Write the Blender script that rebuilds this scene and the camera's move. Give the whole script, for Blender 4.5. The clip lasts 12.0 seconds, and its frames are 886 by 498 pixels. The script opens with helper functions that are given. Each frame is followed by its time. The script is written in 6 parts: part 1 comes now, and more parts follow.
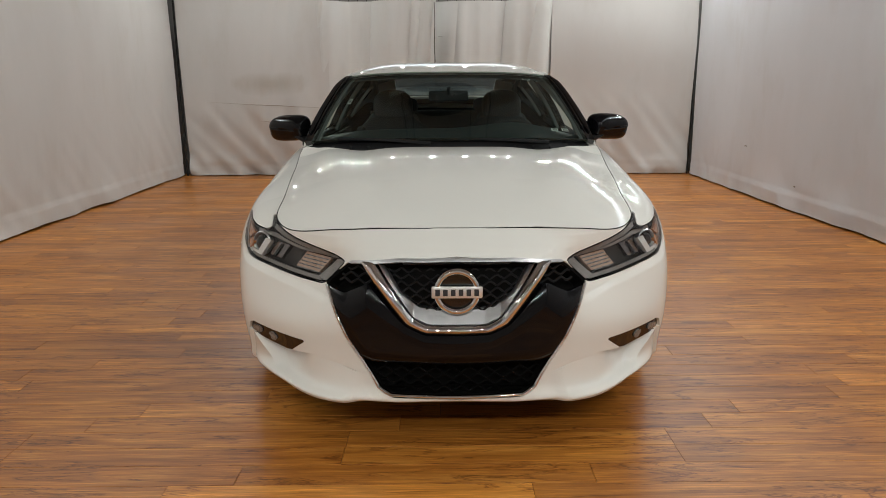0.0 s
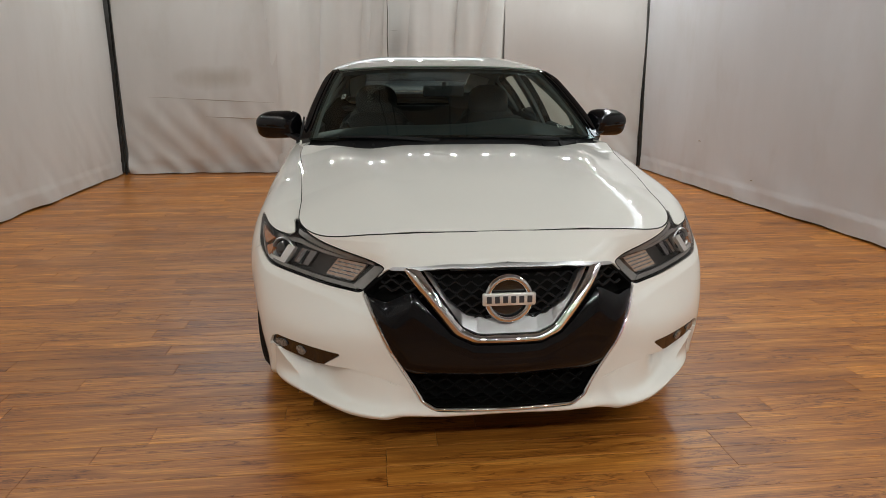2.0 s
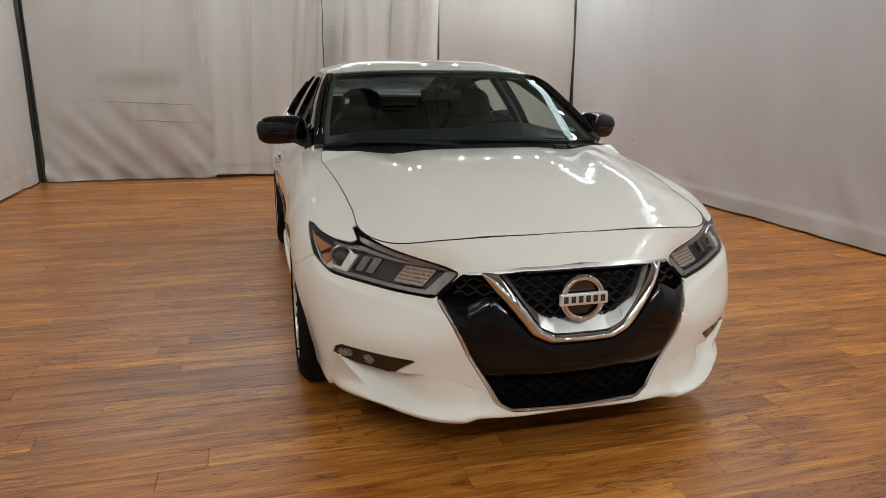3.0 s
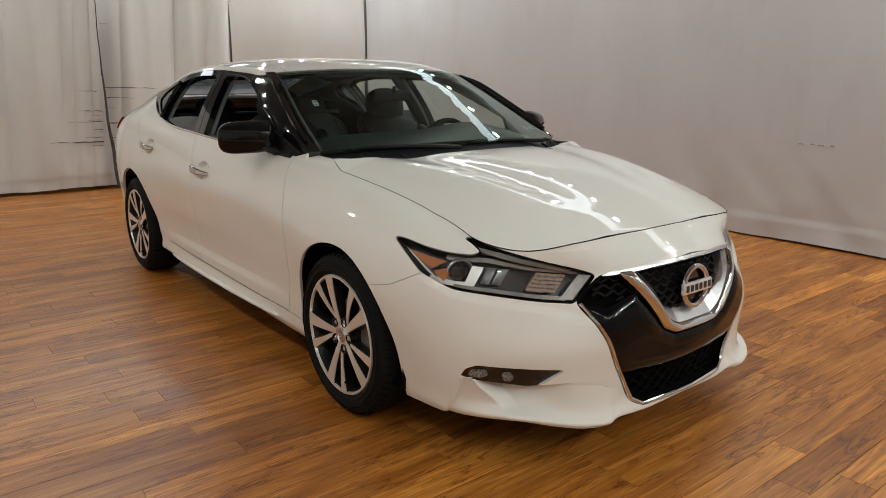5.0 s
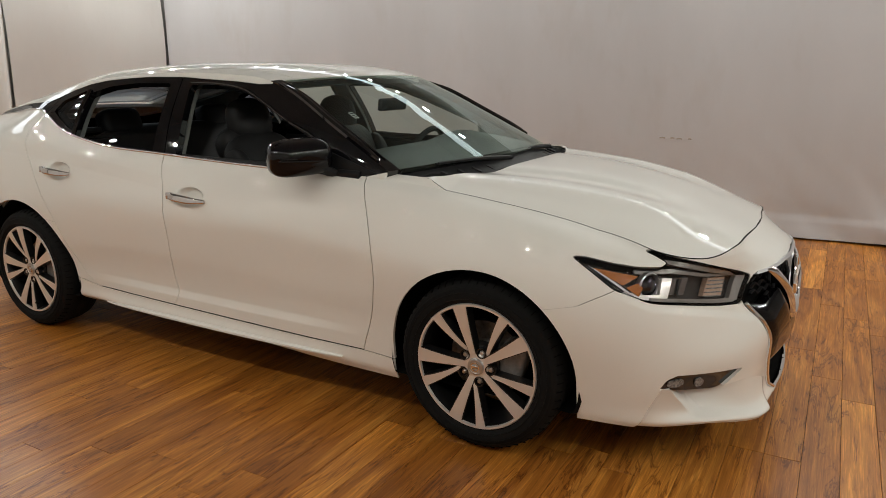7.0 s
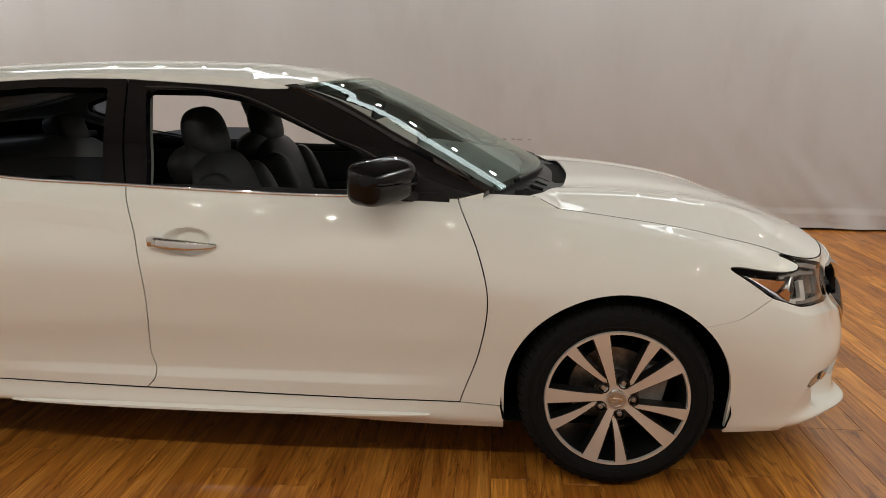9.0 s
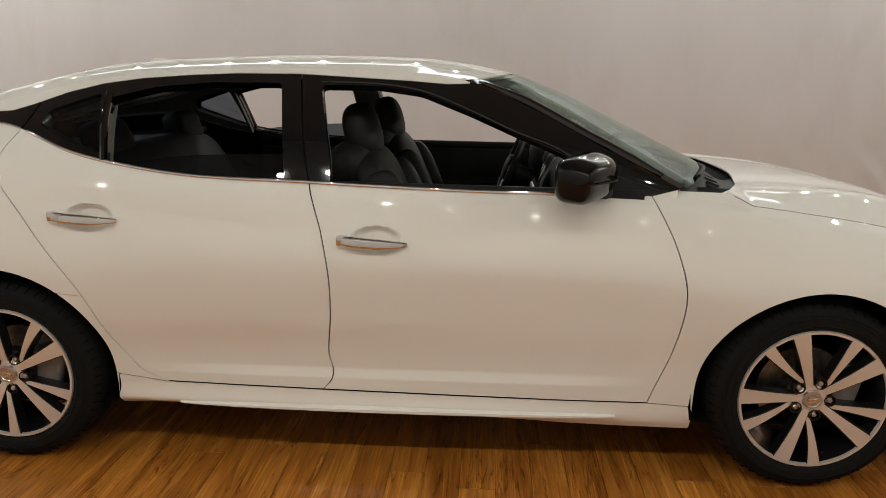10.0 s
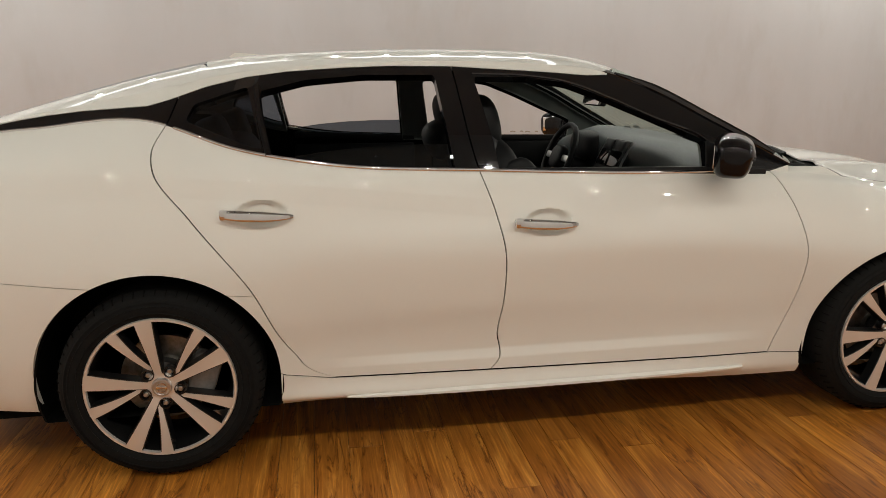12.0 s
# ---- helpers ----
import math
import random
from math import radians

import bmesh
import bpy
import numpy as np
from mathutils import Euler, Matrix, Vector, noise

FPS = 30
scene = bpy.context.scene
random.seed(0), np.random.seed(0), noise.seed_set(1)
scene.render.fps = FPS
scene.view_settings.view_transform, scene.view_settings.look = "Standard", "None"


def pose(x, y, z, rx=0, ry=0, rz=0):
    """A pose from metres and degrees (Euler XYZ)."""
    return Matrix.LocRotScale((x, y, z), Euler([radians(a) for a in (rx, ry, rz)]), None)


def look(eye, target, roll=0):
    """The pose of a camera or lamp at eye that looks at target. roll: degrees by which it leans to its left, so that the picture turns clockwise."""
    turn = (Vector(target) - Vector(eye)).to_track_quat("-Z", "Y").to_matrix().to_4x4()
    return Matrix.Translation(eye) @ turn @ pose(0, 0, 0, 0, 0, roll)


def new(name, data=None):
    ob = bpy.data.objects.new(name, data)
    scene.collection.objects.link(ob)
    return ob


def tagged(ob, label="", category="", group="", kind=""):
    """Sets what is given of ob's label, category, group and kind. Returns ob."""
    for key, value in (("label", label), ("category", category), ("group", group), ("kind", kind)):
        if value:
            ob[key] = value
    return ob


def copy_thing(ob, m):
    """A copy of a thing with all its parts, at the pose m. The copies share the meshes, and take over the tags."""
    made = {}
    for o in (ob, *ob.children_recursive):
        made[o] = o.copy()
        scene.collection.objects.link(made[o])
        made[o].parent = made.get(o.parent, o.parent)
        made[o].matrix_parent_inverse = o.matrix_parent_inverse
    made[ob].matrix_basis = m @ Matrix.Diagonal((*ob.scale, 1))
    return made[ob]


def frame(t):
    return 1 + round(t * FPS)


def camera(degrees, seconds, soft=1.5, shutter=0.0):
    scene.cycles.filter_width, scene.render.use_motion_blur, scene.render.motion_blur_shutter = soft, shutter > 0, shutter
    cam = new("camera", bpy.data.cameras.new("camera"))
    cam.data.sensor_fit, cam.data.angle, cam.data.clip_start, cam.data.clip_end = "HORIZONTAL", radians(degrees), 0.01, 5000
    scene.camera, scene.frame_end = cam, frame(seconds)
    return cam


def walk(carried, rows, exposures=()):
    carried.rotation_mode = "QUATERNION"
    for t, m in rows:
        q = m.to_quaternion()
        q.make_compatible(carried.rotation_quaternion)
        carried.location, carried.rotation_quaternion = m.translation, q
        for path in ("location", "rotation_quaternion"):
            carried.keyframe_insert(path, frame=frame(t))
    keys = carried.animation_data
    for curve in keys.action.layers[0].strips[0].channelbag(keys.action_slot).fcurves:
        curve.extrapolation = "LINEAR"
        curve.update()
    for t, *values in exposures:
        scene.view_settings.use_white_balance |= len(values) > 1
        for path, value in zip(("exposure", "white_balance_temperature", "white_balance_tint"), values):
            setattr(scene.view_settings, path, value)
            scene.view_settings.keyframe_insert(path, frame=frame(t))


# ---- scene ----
cam = camera(64.7, 12.0, soft=0.35)
PATH = [
    (0, (-0.061, -2.321, 1.299), (-0.05, -0.374, 0.841), -0.3),
    (0.5, (-0.082, -2.295, 1.294), (-0.071, -0.349, 0.833), -0.2),
    (1, (-0.161, -2.266, 1.291), (-0.146, -0.321, 0.825), -0.2),
    (1.5, (-0.268, -2.223, 1.288), (-0.19, -0.28, 0.82), -0.3),
    (2, (-0.459, -2.151, 1.299), (-0.243, -0.22, 0.827), -0.0),
    (2.5, (-0.716, -2.093, 1.308), (-0.362, -0.182, 0.838), 0.0),
    (3, (-1.04, -2.068, 1.319), (-0.544, -0.188, 0.848), 0.1),
    (4.8, (-2.126, -1.436, 1.33), (-0.975, 0.13, 0.86), 0.4),
    (5, (-2.21, -1.327, 1.316), (-1.006, 0.199, 0.846), 0.1),
    (5.5, (-2.463, -1.05, 1.333), (-1.125, 0.36, 0.864), 0.0),
    (6, (-2.742, -0.766, 1.34), (-1.262, 0.495, 0.873), 0.0),
    (6.5, (-2.916, -0.433, 1.341), (-1.344, 0.711, 0.873), -0.0),
    (7, (-3.049, -0.089, 1.369), (-1.358, 0.865, 0.89), -0.1),
    (8.8, (-3.115, 1.248, 1.381), (-1.181, 1.44, 0.907), 0.0),
    (9, (-3.109, 1.413, 1.378), (-1.171, 1.554, 0.903), 0.3),
    (9.5, (-3.058, 1.752, 1.374), (-1.119, 1.884, 0.901), 0.3),
    (10, (-3.104, 2.076, 1.369), (-1.167, 2.197, 0.885), 0.3),
    (10.5, (-3.151, 2.377, 1.34), (-1.208, 2.43, 0.871), 0.1),
    (11, (-3.144, 2.665, 1.334), (-1.201, 2.555, 0.87), 0.0),
    (11.5, (-3.175, 2.954, 1.342), (-1.247, 2.728, 0.863), 0.1),
    (12, (-3.182, 3.212, 1.324), (-1.268, 2.875, 0.852), -0.1),
]
walk(cam, [(t, look(eye, target, roll)) for t, eye, target, roll in PATH],
     exposures=[(0, 0.02, 6530, 10), (3, 0.02, 6560, 10), (6, 0.08, 6760, 10.5), (9, 0.18, 6980, 11), (12, 0.34, 7100, 11)])

# ---- light ----
world = bpy.data.worlds.new("world")
scene.world = world
world.use_nodes = True
world.node_tree.nodes["Background"].inputs[0].default_value = (0.75, 0.8, 0.9, 1)
world.node_tree.nodes["Background"].inputs[1].default_value = 0.02

# the booth: inner faces of the curtains, heights, and the strength of its luminaires
WALL_W, WALL_E, WALL_N, WALL_S = -3.82, 3.60, 7.93, -4.4
CURTAIN_TOP, CEIL = 2.72, 4.7
SPOT_GLOW, BAND_GLOW = 475.0, 2.9

# ---- materials ----
def material(name, base, rough=0.5, metal=0.0, coat=0.0, coat_rough=0.03, ior=1.5, spec=0.5):
    m = bpy.data.materials.new(name)
    m.use_nodes = True
    b = m.node_tree.nodes["Principled BSDF"]
    b.inputs["Base Color"].default_value = (*base, 1)
    b.inputs["Roughness"].default_value = rough
    b.inputs["Metallic"].default_value = metal
    b.inputs["Coat Weight"].default_value = coat
    b.inputs["Coat Roughness"].default_value = coat_rough
    b.inputs["IOR"].default_value = ior
    b.inputs["Specular IOR Level"].default_value = spec
    return m


def node(m, kind, **settings):
    n = m.node_tree.nodes.new(kind)
    for key, value in settings.items():
        if key == "ramp":
            while len(n.color_ramp.elements) < len(value):
                n.color_ramp.elements.new(0.5)
            for e, (at, col) in zip(n.color_ramp.elements, value):
                e.position, e.color = at, (*col, 1)
        elif key == "values":
            for slot, v in value.items():
                n.inputs[slot].default_value = v
        elif key == "noise_dimensions":
            n.noise_dimensions = value
        elif key == "blend":
            n.data_type, n.blend_type = "RGBA", value
        elif key == "operation":
            n.operation = value
    return n


def join(m, a, out, b, slot):
    m.node_tree.links.new(a.outputs[out], b.inputs[slot])


def grain(m, scale, detail=6.0, stretch=(1, 1, 1), coord="Object", rough=0.6):
    """A noise texture at real size, stretched along an axis."""
    tc = node(m, "ShaderNodeTexCoord")
    mp = node(m, "ShaderNodeMapping", values={"Scale": stretch})
    nz = node(m, "ShaderNodeTexNoise", values={"Scale": scale, "Detail": detail, "Roughness": rough})
    join(m, tc, coord, mp, "Vector")
    join(m, mp, "Vector", nz, "Vector")
    return nz


def bump(m, source, out, strength, distance=0.01):
    b = node(m, "ShaderNodeBump", values={"Strength": strength, "Distance": distance})
    join(m, source, out, b, "Height")
    join(m, b, "Normal", m.node_tree.nodes["Principled BSDF"], "Normal")
    return b


def vary(m, nz, ramp, slot="Base Color"):
    r = node(m, "ShaderNodeValToRGB", ramp=ramp)
    join(m, nz, 0, r, 0)
    join(m, r, 0, m.node_tree.nodes["Principled BSDF"], slot)
    return r


# pearl white paint: a fine flake under a clear coat, dulled by faint dust
PAINT = material("pearl_white_paint", (0.75, 0.735, 0.70), 0.55, 0.0, 1.0, 0.02, spec=0.3)
_n = grain(PAINT, 900, 2)
vary(PAINT, _n, [(0.3, (0.815, 0.80, 0.75)), (0.7, (0.885, 0.868, 0.818))])
_n = grain(PAINT, 2.2, 4)
vary(PAINT, _n, [(0.3, (0.008, 0.008, 0.008)), (0.75, (0.022, 0.022, 0.022))], "Coat Roughness")
GLOSS_BLACK = material("gloss_black_trim", (0.004, 0.004, 0.005), 0.04, 0.0, 0.0, 0.02, 1.72)
GRILLE_BLACK = material("grille_black_plastic", (0.004, 0.004, 0.005), 0.10, ior=1.36)
vary(GRILLE_BLACK, grain(GRILLE_BLACK, 4, 4), [(0.3, (0.07, 0.07, 0.07)), (0.75, (0.13, 0.13, 0.13))], "Roughness")
_n = grain(GLOSS_BLACK, 3, 5)
vary(GLOSS_BLACK, _n, [(0.3, (0.02, 0.02, 0.02)), (0.75, (0.05, 0.05, 0.05))], "Roughness")
PLASTIC = material("matt_black_plastic", (0.014, 0.014, 0.015), 0.6, spec=0.3)
_n = grain(PLASTIC, 350, 3)
bump(PLASTIC, _n, 0, 0.25, 0.002)
vary(PLASTIC, grain(PLASTIC, 6, 4), [(0.3, (0.007, 0.007, 0.008)), (0.75, (0.014, 0.014, 0.015))])
VOID = material("underbody_black", (0.006, 0.006, 0.006), 0.9, spec=0.1)
vary(VOID, grain(VOID, 8, 4), [(0.3, (0.002, 0.002, 0.002)), (0.8, (0.006, 0.0055, 0.005))])
CHROME = material("chrome", (0.78, 0.78, 0.79), 0.09, 1.0)
vary(CHROME, grain(CHROME, 5, 4), [(0.3, (0.03, 0.03, 0.03)), (0.8, (0.08, 0.08, 0.08))], "Roughness")
SATIN = material("satin_silver", (0.62, 0.62, 0.63), 0.34, 1.0)
vary(SATIN, grain(SATIN, 30, 3), [(0.3, (0.30, 0.30, 0.30)), (0.8, (0.42, 0.42, 0.42))], "Roughness")
RUBBER = material("tyre_rubber", (0.005, 0.005, 0.005), 0.85, spec=0.25)
_n = grain(RUBBER, 60, 6)
vary(RUBBER, _n, [(0.3, (0.0035, 0.0035, 0.0035)), (0.8, (0.0075, 0.0073, 0.007))])
bump(RUBBER, grain(RUBBER, 240, 3), 0, 0.2, 0.002)
MACHINED = material("machined_alloy", (0.86, 0.85, 0.83), 0.32, 0.65)
vary(MACHINED, grain(MACHINED, 40, 3), [(0.3, (0.28, 0.28, 0.28)), (0.8, (0.34, 0.34, 0.34))], "Roughness")
RIM_DARK = material("rim_black_paint", (0.016, 0.016, 0.018), 0.3, 0.0, 0.6, 0.1)
vary(RIM_DARK, grain(RIM_DARK, 20, 4), [(0.3, (0.005, 0.005, 0.006)), (0.8, (0.013, 0.0125, 0.012))])
STEEL = material("brake_steel", (0.30, 0.28, 0.26), 0.4, 1.0)
vary(STEEL, grain(STEEL, 40, 5), [(0.3, (0.16, 0.14, 0.12)), (0.8, (0.38, 0.37, 0.35))])
CALIPER = material("cast_iron_caliper", (0.16, 0.155, 0.15), 0.6, 0.4)
vary(CALIPER, grain(CALIPER, 30, 5), [(0.3, (0.20, 0.195, 0.19)), (0.8, (0.36, 0.35, 0.34))])
SEAT_HIDE = material("charcoal_leather", (0.010, 0.010, 0.010), 0.6, spec=0.3)
bump(SEAT_HIDE, grain(SEAT_HIDE, 260, 4), 0, 0.25, 0.002)
vary(SEAT_HIDE, grain(SEAT_HIDE, 9, 4), [(0.3, (0.007, 0.007, 0.0075)), (0.8, (0.014, 0.014, 0.0145))])
LINER = material("grey_headliner_cloth", (0.16, 0.165, 0.16), 0.95)
bump(LINER, grain(LINER, 500, 3), 0, 0.2, 0.002)
vary(LINER, grain(LINER, 5, 3), [(0.3, (0.13, 0.142, 0.136)), (0.8, (0.18, 0.192, 0.185))])
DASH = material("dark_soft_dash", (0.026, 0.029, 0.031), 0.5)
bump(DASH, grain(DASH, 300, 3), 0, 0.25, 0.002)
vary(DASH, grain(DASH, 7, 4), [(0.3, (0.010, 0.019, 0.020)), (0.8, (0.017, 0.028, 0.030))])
AMBER = material("amber_lens", (0.55, 0.16, 0.015), 0.2, 0.0, 1.0)
vary(AMBER, grain(AMBER, 60, 3), [(0.3, (0.34, 0.10, 0.014)), (0.8, (0.46, 0.17, 0.03))])
PEACH = material("turn_lamp_bulb_cover", (0.62, 0.40, 0.28), 0.2, 0.0, 1.0)
vary(PEACH, grain(PEACH, 80, 3), [(0.3, (0.36, 0.22, 0.15)), (0.8, (0.56, 0.44, 0.36))])
TAIL_RED = material("red_tail_lens", (0.22, 0.012, 0.014), 0.12, 0.0, 1.0)
vary(TAIL_RED, grain(TAIL_RED, 50, 3), [(0.3, (0.16, 0.008, 0.01)), (0.8, (0.28, 0.018, 0.02))])
LAMP_GREY = material("lamp_bezel_grey", (0.14, 0.14, 0.145), 0.35, 0.3)
vary(LAMP_GREY, grain(LAMP_GREY, 30, 3), [(0.3, (0.20, 0.19, 0.182)), (0.8, (0.30, 0.288, 0.278))])
REFLECTOR = material("lamp_reflector", (0.28, 0.28, 0.29), 0.14, 1.0)
vary(REFLECTOR, grain(REFLECTOR, 70, 3), [(0.3, (0.08, 0.08, 0.08)), (0.8, (0.22, 0.22, 0.22))], "Roughness")
PAPER = material("paper_sticker", (0.72, 0.74, 0.72), 0.6)
vary(PAPER, grain(PAPER, 90, 3), [(0.3, (0.66, 0.68, 0.66)), (0.8, (0.76, 0.78, 0.76))])
INK = material("printed_ink", (0.03, 0.03, 0.035), 0.6)


FROST = material("frosted_lamp_glass", (0.50, 0.50, 0.49), 0.15, 0.0, 1.0)
vary(FROST, grain(FROST, 120, 3), [(0.35, (0.06, 0.06, 0.06)), (0.65, (0.30, 0.30, 0.295))])


def glass(name, tint, ior=1.5, rough=0.0, sheen=(0.88, 1.0, 0.95)):
    """A thin pane: it lets light straight through with a tint, and shines at its surface."""
    m = bpy.data.materials.new(name)
    m.use_nodes = True
    t = m.node_tree
    t.nodes.remove(t.nodes["Principled BSDF"])
    clear = node(m, "ShaderNodeBsdfTransparent", values={"Color": (*tint, 1)})
    shine = node(m, "ShaderNodeBsdfGlossy", values={"Roughness": rough, "Color": (*sheen, 1)})
    f0 = ((ior - 1) / (ior + 1)) ** 2
    face = node(m, "ShaderNodeLayerWeight", values={"Blend": 0.5})
    steep = node(m, "ShaderNodeMath", operation="POWER", values={1: 5.0})
    gloss = node(m, "ShaderNodeMath", operation="MULTIPLY_ADD", values={1: 1 - f0, 2: f0})
    mix = node(m, "ShaderNodeMixShader")
    join(m, face, "Facing", steep, 0)
    join(m, steep, 0, gloss, 0)
    join(m, gloss, 0, mix, 0)
    join(m, clear, 0, mix, 1)
    join(m, shine, 0, mix, 2)
    join(m, mix, 0, t.nodes["Material Output"], "Surface")
    return m


GLASS = glass("windscreen_glass", (0.57, 0.67, 0.62), 1.60)
TINT = glass("tinted_glass", (0.17, 0.20, 0.24), 1.65, sheen=(0.92, 0.97, 1.0))
LENS = glass("clear_lamp_cover", (0.95, 0.94, 0.93), 1.42, sheen=(1, 1, 1))
LAMP_CAVITY = material("lamp_cavity_dark_grey", (0.05, 0.047, 0.045), 0.35)
vary(LAMP_CAVITY, grain(LAMP_CAVITY, 25, 3), [(0.3, (0.020, 0.018, 0.017)), (0.8, (0.044, 0.040, 0.038))])


def lit(name, colour, strength):
    m = bpy.data.materials.new(name)
    m.use_nodes = True
    b = m.node_tree.nodes["Principled BSDF"]
    b.inputs["Base Color"].default_value = (0.8, 0.8, 0.8, 1)
    b.inputs["Emission Color"].default_value = (*colour, 1)
    b.inputs["Emission Strength"].default_value = strength
    return m


DISC_GLOW = lit("lamp_diffuser", (0.965, 1.0, 0.965), SPOT_GLOW)
STRIP_GLOW = lit("strip_diffuser", (0.80, 0.90, 1.0), BAND_GLOW)

# off-white muslin: weave, long soft stains and a grimy hem
MUSLIN = material("muslin_curtain", (0.60, 0.575, 0.54), 0.92)
_w = grain(MUSLIN, 700, 2)
_n = grain(MUSLIN, 0.9, 5, (1, 1, 0.35))
_r = node(MUSLIN, "ShaderNodeValToRGB", ramp=[(0.25, (0.565, 0.55, 0.535)), (0.75, (0.635, 0.624, 0.615))])
join(MUSLIN, _n, 0, _r, 0)
_d = grain(MUSLIN, 2.4, 5, (1, 1, 0.4))
_k = node(MUSLIN, "ShaderNodeValToRGB", ramp=[(0.22, (0.93, 0.91, 0.885)), (0.46, (1, 1, 1))])
join(MUSLIN, _d, 0, _k, 0)
_x = node(MUSLIN, "ShaderNodeMix", blend="MULTIPLY", values={0: 1.0})
join(MUSLIN, _r, 0, _x, 6)
join(MUSLIN, _k, 0, _x, 7)
# one soiled patch on the slack panel in the corner
_g = node(MUSLIN, "ShaderNodeNewGeometry")
_s1 = node(MUSLIN, "ShaderNodeVectorMath", operation="SUBTRACT", values={1: (-2.45, 7.9, 1.32)})
_s2 = node(MUSLIN, "ShaderNodeVectorMath", operation="MULTIPLY", values={1: (1.7, 0.6, 5.5)})
_s3 = node(MUSLIN, "ShaderNodeVectorMath", operation="LENGTH")
_s4 = node(MUSLIN, "ShaderNodeMath", operation="ADD")
_s5 = node(MUSLIN, "ShaderNodeValToRGB", ramp=[(0.25, (0.80, 0.765, 0.72)), (1.0, (1, 1, 1))])
_s6 = node(MUSLIN, "ShaderNodeMix", blend="MULTIPLY", values={0: 1.0})
join(MUSLIN, _g, "Position", _s1, 0)
join(MUSLIN, _s1, 0, _s2, 0)
join(MUSLIN, _s2, 0, _s3, 0)
join(MUSLIN, _s3, "Value", _s4, 0)
join(MUSLIN, _d, 0, _s4, 1)
_s7 = node(MUSLIN, "ShaderNodeMath", operation="SUBTRACT", values={1: 0.5})
join(MUSLIN, _s4, 0, _s7, 0)
join(MUSLIN, _s7, 0, _s5, 0)
join(MUSLIN, _x, 2, _s6, 6)
join(MUSLIN, _s5, 0, _s6, 7)
join(MUSLIN, _s6, 2, MUSLIN.node_tree.nodes["Principled BSDF"], "Base Color")
_f = grain(MUSLIN, 4, 3, (1, 1, 0.14))
_b = bump(MUSLIN, _f, 0, 0.16, 0.02)
_b2 = node(MUSLIN, "ShaderNodeBump", values={"Strength": 0.12, "Distance": 0.002})
join(MUSLIN, _w, 0, _b2, "Height")
join(MUSLIN, _b2, "Normal", _b, "Normal")
# the gathered middle curtains are of a whiter cloth
WHITE_CLOTH = MUSLIN.copy()
WHITE_CLOTH.name = "white_cotton_curtain"
_wr = WHITE_CLOTH.node_tree.nodes[_r.name].color_ramp.elements
_wr[0].color, _wr[1].color = (0.60, 0.60, 0.59, 1), (0.70, 0.70, 0.69, 1)
# cooler light on the east side is put into a tinted copy of the muslin
COOL_LIT_MUSLIN = MUSLIN.copy()
COOL_LIT_MUSLIN.name = "cool_grey_muslin"
for _e in COOL_LIT_MUSLIN.node_tree.nodes[_r.name].color_ramp.elements:
    _e.color = (_e.color[0] * 0.97, _e.color[1], _e.color[2] * 1.07, 1)
# grime on tears and frayed edges, painted shade in the gap under side curtains
GRIME_AND_SHADE = material("grime_and_gap_shade", (0.07, 0.06, 0.05), 0.95)
vary(GRIME_AND_SHADE, grain(GRIME_AND_SHADE, 12, 5), [(0.3, (0.03, 0.027, 0.024)), (0.8, (0.16, 0.14, 0.12))])
# soil of scuffs and creases, also the painted shade of a curtain fold
SOIL_AND_SHADE = material("curtain_soil_and_fold_shade", (0.33, 0.30, 0.26), 0.95)
CEIL_MAT = material("grey_painted_ceiling", (0.28, 0.28, 0.27), 0.9)
PALE_BOX_MAT = material("pale_box_paint", (0.62, 0.62, 0.60), 0.6)
vary(PALE_BOX_MAT, grain(PALE_BOX_MAT, 5, 4), [(0.3, (0.55, 0.55, 0.53)), (0.8, (0.66, 0.66, 0.64))])
vary(CEIL_MAT, grain(CEIL_MAT, 2, 5), [(0.3, (0.25, 0.245, 0.235)), (0.8, (0.32, 0.315, 0.305))])
METAL_DARK = material("black_iron", (0.02, 0.02, 0.02), 0.5, 0.3)
vary(METAL_DARK, grain(METAL_DARK, 20, 4), [(0.3, (0.012, 0.012, 0.012)), (0.8, (0.04, 0.036, 0.03))])

# laminate board: each board its own tone, streaked grain, dark veins, a satin finish
WOOD = material("oak_laminate", (0.4, 0.2, 0.08), 0.4, 0.0, 0.0)
_oi = node(WOOD, "ShaderNodeObjectInfo")
_gi = node(WOOD, "ShaderNodeNewGeometry")
_add = node(WOOD, "ShaderNodeMath", operation="ADD")
join(WOOD, _oi, "Random", _add, 0)
join(WOOD, _gi, "Random Per Island", _add, 1)
_fr = node(WOOD, "ShaderNodeMath", operation="FRACT")
join(WOOD, _add, 0, _fr, 0)
_mul = node(WOOD, "ShaderNodeMath", operation="MULTIPLY", values={1: 37.0})
join(WOOD, _fr, 0, _mul, 0)
_cmb = node(WOOD, "ShaderNodeCombineXYZ")
for _s in (0, 1, 2):
    join(WOOD, _mul, 0, _cmb, _s)
_va = node(WOOD, "ShaderNodeVectorMath", operation="ADD")
_geo = node(WOOD, "ShaderNodeNewGeometry")
join(WOOD, _geo, "Position", _va, 0)
join(WOOD, _cmb, 0, _va, 1)
